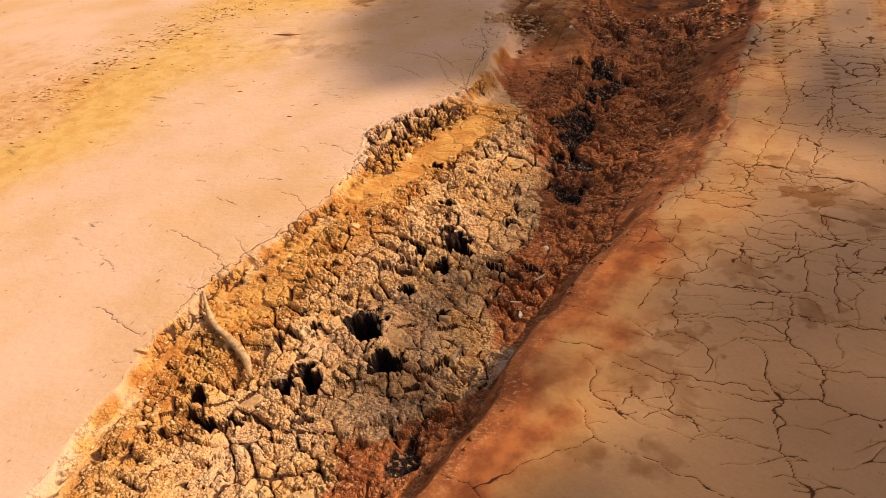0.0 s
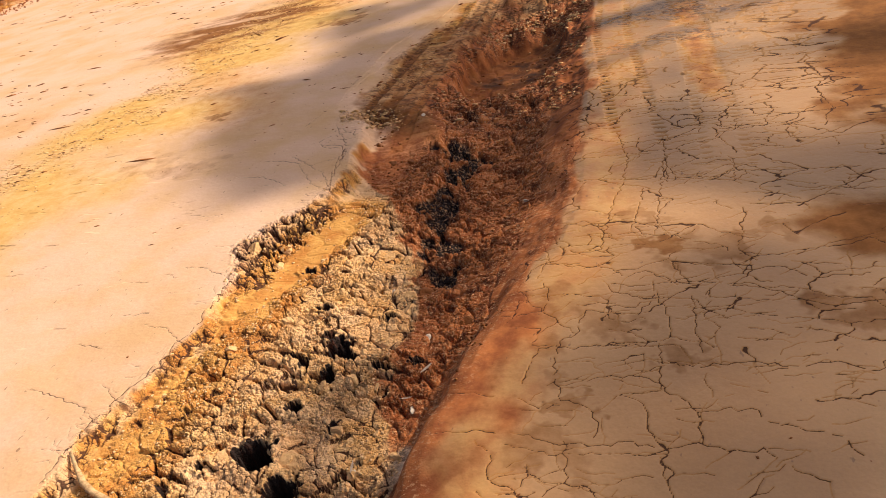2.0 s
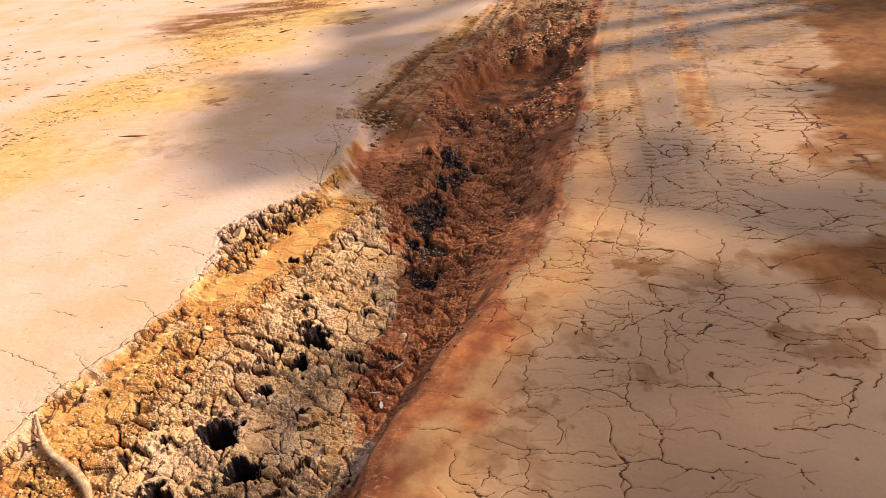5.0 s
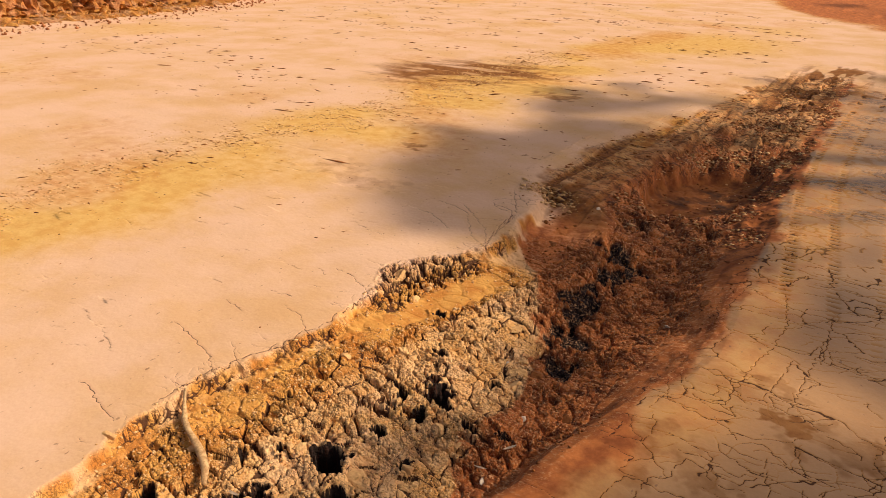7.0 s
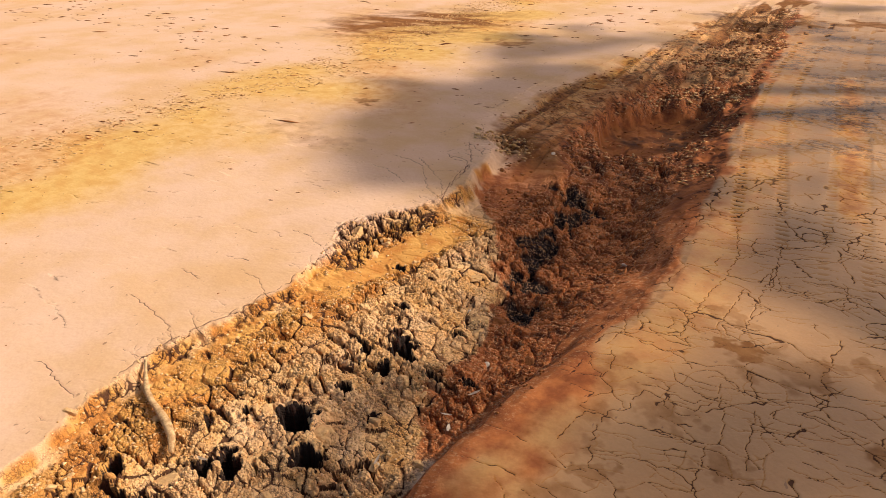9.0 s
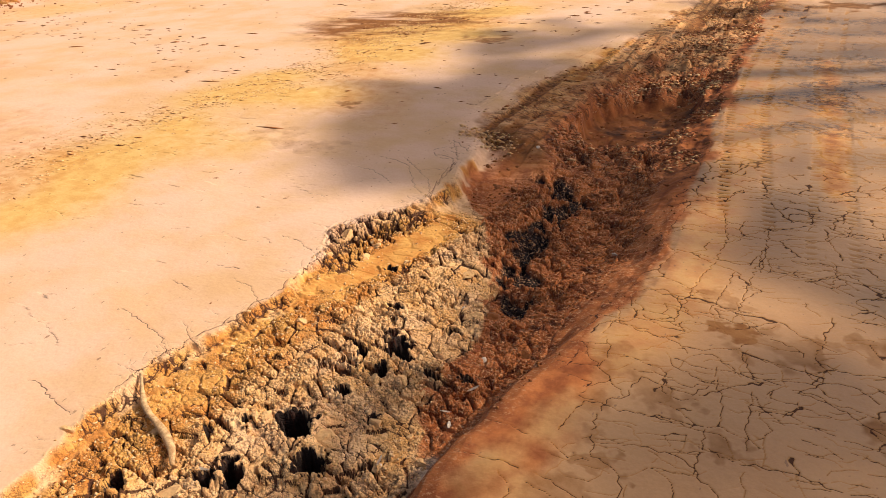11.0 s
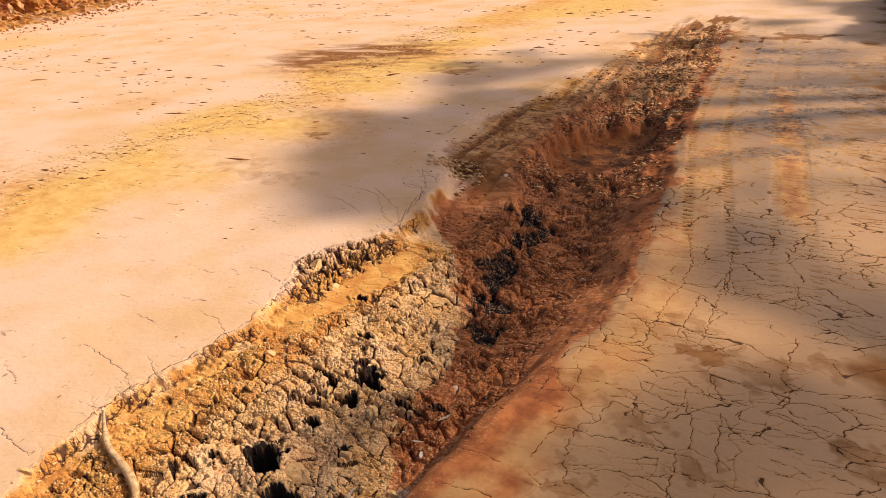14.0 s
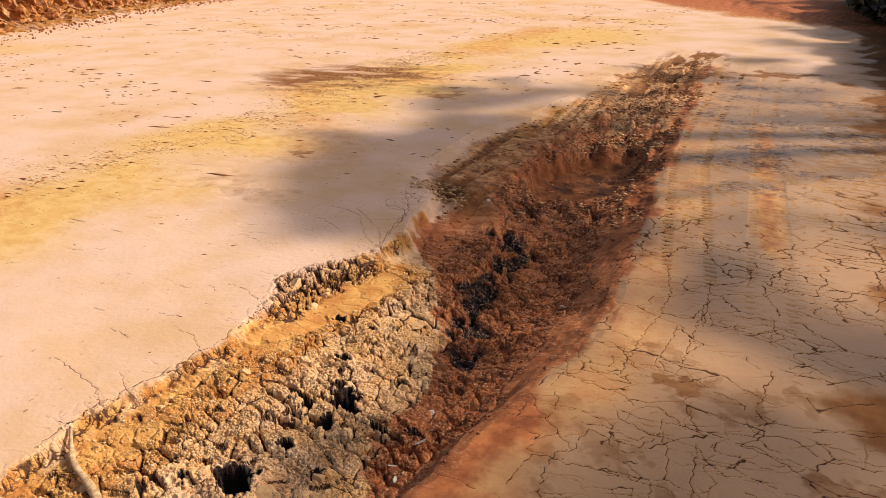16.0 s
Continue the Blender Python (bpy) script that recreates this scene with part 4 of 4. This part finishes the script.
# ---- loose soil ----
def height_at(x, y):
    """The ground's height at places."""
    i = np.clip(np.searchsorted(GX, x) - 1, 0, len(GX) - 2)
    j = np.clip(np.searchsorted(GY, y) - 1, 0, len(GY) - 2)
    u, v = (x - GX[i]) / (GX[i + 1] - GX[i]), (y - GY[j]) / (GY[j + 1] - GY[j])
    return (z[j, i] * (1 - u) + z[j, i + 1] * u) * (1 - v) + (z[j + 1, i] * (1 - u) + z[j + 1, i + 1] * u) * v


def value_at(field, x, y):
    return field[np.clip(np.searchsorted(GY, y), 0, len(GY) - 1), np.clip(np.searchsorted(GX, x), 0, len(GX) - 1)]


def crumb_material(name, a, b, rough=0.9):
    m, nodes, links, bsdf = material(name)
    geo = nodes.new("ShaderNodeNewGeometry")
    n = tex_noise(nodes, links, geo.outputs["Position"], 70, 5, 0.7)
    c = mix(nodes, links, geo.outputs["Random Per Island"], a, b)
    c = mix(nodes, links, 0.5, c, mix(nodes, links, n, (0.2, 0.2, 0.2), (0.8, 0.8, 0.8)), "OVERLAY")
    links.new(c, bsdf.inputs["Base Color"])
    bsdf.inputs["Roughness"].default_value = rough
    bsdf.inputs["Specular IOR Level"].default_value = 0.15
    links.new(bump(nodes, links, n, 0.7, 0.006), bsdf.inputs["Normal"])
    return m


dry_crumb = crumb_material("dry_clay_crumbs", (0.78, 0.50, 0.26), (0.62, 0.33, 0.12))
bank_crumb = crumb_material("red_bank_crumbs", (0.45, 0.17, 0.07), (0.22, 0.075, 0.03))
damp_crumb = crumb_material("damp_clay_crumbs", (0.40, 0.14, 0.04), (0.13, 0.04, 0.013), 0.7)
OCTA = np.array([(1, 0, 0), (0, 1, 0), (-1, 0, 0), (0, -1, 0), (0, 0, 1), (0, 0, -1)], float)
OCTA_F = np.array([(0, 1, 4), (1, 2, 4), (2, 3, 4), (3, 0, 4), (1, 0, 5), (2, 1, 5), (3, 2, 5), (0, 3, 5)])


def crumbs(name, places, sizes, mat, label, seed, sink=0.25, flat_z=0.7, longer=1.0):
    """Small broken bits of soil, lying on the ground; one thing that nobody could count."""
    pick = np.random.default_rng(seed)
    n = len(places)
    shape = OCTA[None] * pick.uniform(0.6, 1.25, (n, 6, 1)) + pick.uniform(-0.25, 0.25, (n, 6, 3))
    shape[..., 0] *= longer
    turn = pick.uniform(0, 2 * np.pi, n) if longer == 1 else pick.normal(0.4, 0.35, n)
    c, si = np.cos(turn)[:, None], np.sin(turn)[:, None]
    vx, vy = shape[..., 0] * c - shape[..., 1] * si * 0.8, shape[..., 0] * si + shape[..., 1] * c * 0.8
    v = np.stack([vx, vy, shape[..., 2] * flat_z], -1) * sizes[:, None, None]
    v[..., 0] += places[:, 0:1]
    v[..., 1] += places[:, 1:2]
    v[..., 2] += (height_at(places[:, 0], places[:, 1]) + sizes * (flat_z - sink))[:, None]
    f = (OCTA_F[None] + 6 * np.arange(n)[:, None, None]).reshape(-1, 3)
    me = bpy.data.meshes.new(name)
    me.vertices.add(6 * n)
    me.vertices.foreach_set("co", v.astype(np.float32).ravel())
    me.loops.add(f.size)
    me.polygons.add(len(f))
    me.loops.foreach_set("vertex_index", f.astype(np.int32).ravel())
    me.polygons.foreach_set("loop_start", np.arange(0, f.size, 3, dtype=np.int32))
    me.update(calc_edges=True)
    me.materials.append(mat)
    return tagged(new(name, me), label, "soil crumbs", kind="stuff")


def sprinkle(seed, count, x0, x1, y0, y1, chance, small, large):
    """Places, where the chance field lets them be, and sizes with few large ones."""
    pick = np.random.default_rng(seed)
    p = np.stack([pick.uniform(x0, x1, count), pick.uniform(y0, y1, count)], -1)
    p = p[pick.uniform(0, 1, count) < value_at(chance, p[:, 0], p[:, 1])]
    return p, small + (large - small) * pick.uniform(0, 1, len(p)) ** 3


dry_field = np.clip(rough + lip, 0, 1) * (1 - smooth(0.5, 0.9, damp))
p, r = sprinkle(21, 70000, -1.2, 0.3, 1.4, 4.5, dry_field * (1 - smooth(0.3, 0.6, hollow)) * (1 - 0.95 * smooth(0.1, 0.5, between)) * 0.75, 0.0025, 0.010)
crumbs("clay_crumbs", p, r, dry_crumb, "dry ochre clay crumbs strewn over the rut", 22, flat_z=0.55)
wet_field = np.clip(damp * inside * 0.8, 0, 1) * smooth(-0.2, 0.3, fbm(X, Y, 0.3, 2, 140)) * (1 - 0.3 * smear)
p, r = sprinkle(23, 40000, -1.4, 0.5, 1.6, 9.5, wet_field * (1 - smooth(4.2, 5.6, Y)), 0.003, 0.012)
r *= 1 + 0.9 * smooth(4.5, 7.5, p[:, 1])
crumbs("clay_crumbs", p, r, damp_crumb, "dark damp clay crumbs in the shaded rut", 24, flat_z=0.5)
far_field = np.clip(far_rut * (1 - 0.9 * pit) * (0.12 + 0.88 * slope_side) * smooth(-0.3, 0.3, fbm(X, Y, 0.3, 2, 151)), 0, 1)
p, r = sprinkle(37, 16000, -1.5, 0.4, 4.6, 9.6, far_field, 0.004, 0.020)
crumbs("clay_crumbs", p, r, bank_crumb, "damp flakes of clay strewn over the far part of the rut", 38, flat_z=0.5, longer=1.6)
p, r = sprinkle(39, 9000, -1.5, 0.4, 4.6, 11.5, far_field, 0.005, 0.018)
crumbs("clay_crumbs", p, r, dry_crumb, "dry pale flakes of clay in the far part of the rut", 40, flat_z=0.5, longer=1.6)
ridge = np.clip(np.exp(-(((pit_d - 1.13) / 0.12) ** 2)) * smooth(6.8, 7.1, Y) * 0.8 + heap, 0, 1)
p, r = sprinkle(41, 14000, -1.4, 0.3, 4.8, 8.2, ridge, 0.005, 0.022)
crumbs("clay_crumbs", p, r, dry_crumb, "pale broken crust heaped along the hollow and the rim", 42, flat_z=0.6, longer=1.4)
p, r = sprinkle(25, 36000, -4.6, -2.4, 1.5, 11.0, np.clip(crumb, 0, 1), 0.004, 0.014)
crumbs("clay_crumbs", p, r, dry_crumb, "yellow clay crumbs along the old wheel track", 26, flat_z=0.35, longer=1.7)
# dark flakes added in place of the wheel's tread dents
p, r = sprinkle(35, 9000, -4.6, -2.4, 1.5, 11.0, np.clip(crumb * smooth(0.0, 0.3, grad_noise(X * 0.7, Y * 1.5, 0.12, 104)), 0, 1), 0.005, 0.016)
crumbs("dark_dashes", p, r, damp_crumb, "dark flakes standing in for the tread dents of a wheel track", 36, flat_z=0.4, longer=2.4)
thin = 0.02 + 0.25 * smooth(0.2, 0.6, fbm(X * 0.5, Y, 0.8, 2, 150)) * flat
p, r = sprinkle(27, 24000, -12.0, 3.0, 1.5, 20.0, thin, 0.003, 0.009)
crumbs("clay_crumbs", p, r, damp_crumb, "sparse dark grit on the road", 28, flat_z=0.5)


# dark flakes added in place of short cracks, too fine for the grid here
flaky = 0.05 + 0.5 * smooth(0.1, 0.5, fbm(X * 0.4, Y, 1.2, 2, 155)) * flat * (X < -1.3)
p, r = sprinkle(29, 5200, -11.5, -1.3, 3.5, 20.0, flaky, 0.010, 0.030)
r *= 0.45 + 0.55 * smooth(4.5, 7.5, p[:, 1])
crumbs("dark_dashes", p, r, damp_crumb, "dark flakes standing in for short cracks in the road's crust", 30, flat_z=0.35, longer=2.6)

# longer flakes added in place of shallow cracks
p, r = sprinkle(43, 900, -11.5, -1.4, 4.5, 18.0, flaky, 0.010, 0.024)
crumbs("dark_dashes", p, r, damp_crumb, "long dark flakes standing in for shallow cracks in the road", 44, sink=0.15, flat_z=0.3, longer=5.0)


def clod_mesh(seed):
    """An angular broken lump: a ball cut by planes, then roughened."""
    pick = random.Random(seed)
    bm = bmesh.new()
    bmesh.ops.create_icosphere(bm, subdivisions=3, radius=1.0)
    off = Vector((seed * 7.3, seed * 3.1, seed * 1.7))
    cuts = [(Vector((pick.gauss(0, 1), pick.gauss(0, 1), pick.gauss(0, 1))).normalized(), pick.uniform(0.45, 0.8)) for _ in range(9)]
    for v in bm.verts:
        for n, d in cuts:
            over_by = v.co.dot(n) - d
            if over_by > 0:
                v.co -= n * over_by
        n = v.co.normalized()
        v.co *= 1 + 0.16 * noise.noise(n * 2.3 + off) + 0.10 * noise.noise(n * 6 + off) + 0.05 * noise.noise(n * 13 + off)
        v.co.z *= 0.7
    me = bpy.data.meshes.new("clod")
    bm.to_mesh(me)
    bm.free()
    return me


dry_shapes, damp_shapes = [clod_mesh(n) for n in range(6)], [clod_mesh(n + 6) for n in range(5)]
for me in dry_shapes:
    me.materials.append(dry_crumb)
for me in damp_shapes:
    me.materials.append(damp_crumb)


def clod(x, y, r, shapes, pick, label, group):
    ob = new("clod", pick.choice(shapes))
    ob.location = (x, y, float(height_at(np.array([x]), np.array([y]))[0]) - 0.25 * r)
    ob.rotation_euler = (pick.uniform(-0.4, 0.4), pick.uniform(-0.4, 0.4), pick.uniform(0, 6.28))
    ob.scale = (r * pick.uniform(0.8, 1.3), r * pick.uniform(0.7, 1.1), r * pick.uniform(0.7, 1.1))
    return tagged(ob, label, "clod", group)


pick = random.Random(5)
p, r = sprinkle(31, 1500, -1.1, 0.2, 1.6, 4.4, dry_field, 0.014, 0.042)
for (x, y), size in list(zip(p.tolist(), r.tolist()))[:95]:
    clod(x, y, size, dry_shapes, pick, "dry crumbling ochre clay clod in the rut", "dry clods in the rut")
for x, y, size in ((-0.29, 2.33, 0.06), (-0.24, 2.85, 0.045), (-0.29, 2.69, 0.04), (-0.44, 2.12, 0.045), (-0.60, 1.88, 0.05), (-0.5, 2.9, 0.04), (-0.9, 3.42, 0.04), (-0.93, 3.55, 0.035)):
    clod(x, y, size, dry_shapes, pick, "large broken clay clod beside a hole in the rut", "dry clods in the rut")
p, r = sprinkle(33, 1500, -1.2, 0.4, 2.0, 8.5, wet_field, 0.014, 0.05)
for (x, y), size in list(zip(p.tolist(), r.tolist()))[:130]:
    clod(x, y, size, damp_shapes, pick, "damp red-brown clay clod in the rut", "damp clods in the rut")


# ---- the far side of the road ----
def earth_bank():
    """A low cut bank of crumbling red earth along the road's far edge."""
    along_it = np.concatenate([np.linspace(3.0, 32.0, 520), np.linspace(32.3, 70.0, 60)])
    across = np.linspace(0, 1, 64)
    A, L = np.meshgrid(across, along_it)
    foot = np.interp(L, [3, 9, 12, 16, 22, 70], [-11.6, -12.2, -13.3, -14.7, -15.2, -24]) + 0.25 * grad_noise(L, L * 0, 2.0, 201)
    f1, f2, who = cells(L * 1.6, A * 2.2, 0.34, 12)
    g1, g2, which = cells(L * 1.3, A * 4.0, 0.15, 13)
    gap, gap2 = 1 - smooth(0, 0.22, f2 - f1), 1 - smooth(0, 0.25, g2 - g1)
    steep = smooth(0.16, 0.3, A) * (1 - smooth(0.6, 0.8, A))
    bx = foot - 0.7 * smooth(0, 0.16, A) - 0.5 * smooth(0.16, 0.6, A) - 3.0 * smooth(0.6, 1.0, A) - 0.22 * gap * steep - 0.10 * gap2 + 0.18 * (who - 0.5)
    bz = 0.10 * smooth(0, 0.1, A) + 1.15 * smooth(0.16, 0.62, A) + 0.3 * smooth(0.6, 1, A) + 0.07 * (which - 0.5) * (1 - gap2) + 0.05 * fbm(L, A * 3, 0.3, 3, 205) - 0.05
    one = np.ones(A.shape)
    me = mesh_of_grid("earth_bank", bx, L, bz, {"silt": 0 * one, "ochre": 0.5 + 0.4 * (which > 0.5), "damp": 0.3 + 0.25 * steep * (who > 0.35), "brown": 0.15 + 0.25 * (who < 0.5), "crack": 0 * one, "rough": one, "groove": 0 * one, "yellow": 0 * one, "peach": 0 * one, "flaky": 0 * one}, A > -1)
    me.flip_normals()
    me.materials.append(soil)
    return tagged(new("earth_bank", me), "low crumbling bank of red earth beside the road", "bank", kind="structure")


earth_bank()
bank_pick = np.random.default_rng(61)
by = bank_pick.uniform(4, 30, 1500)
p = np.stack([np.interp(by, [3, 9, 12, 16, 22, 70], [-11.6, -12.2, -13.3, -14.7, -15.2, -24]) + bank_pick.normal(0.25, 0.3, 1500), by], -1)
crumbs("bank_rubble", p, 0.010 + 0.035 * bank_pick.uniform(0, 1, 1500) ** 3, bank_crumb, "crumbled earth at the foot of the bank", 62)


def shrub(place, seed, clumps, count, label):
    root = tagged(empty("shrub", place), label, "shrub")
    bm = bmesh.new()
    pick = random.Random(seed)
    for _ in range(14):
        a = pick.uniform(0, 6.28)
        limb(bm, (0.1 * math.cos(a), 0.1 * math.sin(a), -0.05), (0.9 * math.cos(a), 0.9 * math.sin(a), pick.uniform(0.6, 1.5)), 0.025, 0.008, 5)
    part("stems", bm, bark, root)
    foliage = leaves_mesh("foliage", clumps, seed, count, 0.075)
    foliage.materials[0] = dark_leaf
    crown = new("foliage", foliage)
    crown.parent = root


# shrubs added as a stand-in for an unidentified dark shape beside the road
shrub((3.0, 14.0, 0.0), 8, [(0.2, -2.3, 0.45, 0.85, 3), (0.0, -1.0, 0.5, 0.9, 4), (0.1, 0.6, 0.6, 1.0, 4), (0.9, -1.6, 1.3, 1.2, 3), (1.0, 0.6, 1.4, 1.2, 3), (0.0, 2.4, 0.7, 1.0, 4), (0.8, 3.2, 1.5, 1.2, 3), (0.1, 4.0, 0.7, 1.0, 3)], 46000, "dark leafy mass standing in for an unidentified dark shape at the road's edge")
shrub((2.75, 21.0, 0.0), 9, [(-0.1, -2.6, 0.6, 1.0, 3), (-0.1, -0.6, 0.7, 1.1, 3), (0.9, -1.0, 1.5, 1.3, 3), (-0.1, 1.6, 0.7, 1.1, 3), (0.9, 2.2, 1.6, 1.3, 3), (0.0, 3.8, 0.8, 1.2, 3)], 36000, "dark leafy mass that continues the unidentified dark shape along the road's edge")


# ---- small things in the rut ----
def dead_wood_material():
    m, nodes, links, bsdf = material("clay_coated_root")
    pos = nodes.new("ShaderNodeNewGeometry").outputs["Position"]
    n = tex_noise(nodes, links, pos, 45, 6, 0.7)
    links.new(mix(nodes, links, ramp(nodes, links, n, 0.35, 0.65), (0.40, 0.21, 0.085), (0.74, 0.48, 0.24)), bsdf.inputs["Base Color"])
    bsdf.inputs["Roughness"].default_value = 0.85
    links.new(bump(nodes, links, n, 0.8, 0.006), bsdf.inputs["Normal"])
    return m


def tube(bm, points, radii, sides=9, seed=0):
    rings = []
    for n, (p, r) in enumerate(zip(points, radii)):
        a, b = points[max(0, n - 1)], points[min(len(points) - 1, n + 1)]
        q = (Vector(b) - Vector(a)).to_track_quat("Z", "Y")
        ring = []
        for i in range(sides):
            t = 2 * math.pi * i / sides
            k = 1 + 0.25 * noise.noise((3 * math.cos(t) + n, 3 * math.sin(t), seed + n * 0.7))
            ring.append(bm.verts.new(Vector(p) + q @ Vector((r * k * math.cos(t), r * k * math.sin(t), 0))))
        rings.append(ring)
    for lo, hi in zip(rings, rings[1:]):
        for i in range(sides):
            bm.faces.new((lo[i], lo[(i + 1) % sides], hi[(i + 1) % sides], hi[i]))
    bm.faces.new(rings[0][::-1])
    bm.faces.new(rings[-1])


root_wood = dead_wood_material()
bm = bmesh.new()
tube(bm, [(-1.045, 2.18, -0.004), (-0.98, 2.13, -0.016), (-0.915, 2.083, -0.026), (-0.86, 2.06, -0.034), (-0.79, 2.042, -0.042), (-0.74, 2.025, -0.05), (-0.68, 1.995, -0.06), (-0.635, 1.955, -0.076)], [0.005, 0.007, 0.013, 0.011, 0.014, 0.016, 0.014, 0.008], seed=2)
tagged(part("root", bm, root_wood), "clay-coated dead root lying across the rut's rim", "root")


def stone_material():
    m, nodes, links, bsdf = material("pale_stone")
    pos = nodes.new("ShaderNodeNewGeometry").outputs["Position"]
    n = tex_noise(nodes, links, pos, 60, 5)
    links.new(mix(nodes, links, n, (0.55, 0.40, 0.28), (0.72, 0.58, 0.45)), bsdf.inputs["Base Color"])
    bsdf.inputs["Roughness"].default_value = 0.6
    return m


pale = stone_material()
stone_mesh = clod_mesh(40)
stone_mesh.materials.append(pale)
for x, y, r, label in ((-0.02, 3.0, 0.014, "pale pebble lying on damp clay"), (-0.27, 3.29, 0.011, "small white pebble in the rut"), (0.05, 2.6, 0.014, "small pale pebble in the rut"),
                       (-0.07, 2.32, 0.012, "small pale pebble in the rut"), (-0.7, 5.16, 0.014, "small white pebble in the shaded rut"), (0.18, 4.1, 0.013, "small white pebble in the shaded rut")):
    ob = tagged(new("pebble", stone_mesh), label, "pebble", "pebbles in the rut")
    ob.location = (x, y, float(height_at(np.array([x]), np.array([y]))[0]) + 0.4 * r)
    ob.scale = (r, r * 1.2, r)
    ob.rotation_euler = (0.2, 0.3, x * 9)


def dry_leaf(x, y, length, turn):
    """A curled strip of dry leaf."""
    bm = bmesh.new()
    rows = []
    base = float(height_at(np.array([x]), np.array([y]))[0]) + 0.012
    for n in range(9):
        t = n / 8
        w = 0.10 * length * math.sin(math.pi * (0.06 + 0.88 * t))
        u = (t - 0.5) * length
        h = base + 0.25 * length * (t - 0.5) ** 2
        rows.append([bm.verts.new((x + u * math.cos(turn) - s * w * math.sin(turn), y + u * math.sin(turn) + s * w * math.cos(turn), h + 0.3 * abs(s) * w)) for s in (-1, 0, 1)])
    for lo, hi in zip(rows, rows[1:]):
        for i in (0, 1):
            bm.faces.new((lo[i], lo[i + 1], hi[i + 1], hi[i]))
    bmesh.ops.solidify(bm, geom=bm.faces[:], thickness=0.0012)
    return tagged(part("dry_leaf", bm, pale), "pale curled dry leaf in the rut", "leaf", "dry leaves in the rut")


dry_leaf(0.045, 2.79, 0.06, 1.1)
dry_leaf(-0.07, 2.33, 0.05, 1.8)
dry_leaf(0.02, 2.63, 0.045, 0.3)
dry_leaf(-0.55, 2.0, 0.06, 0.2)
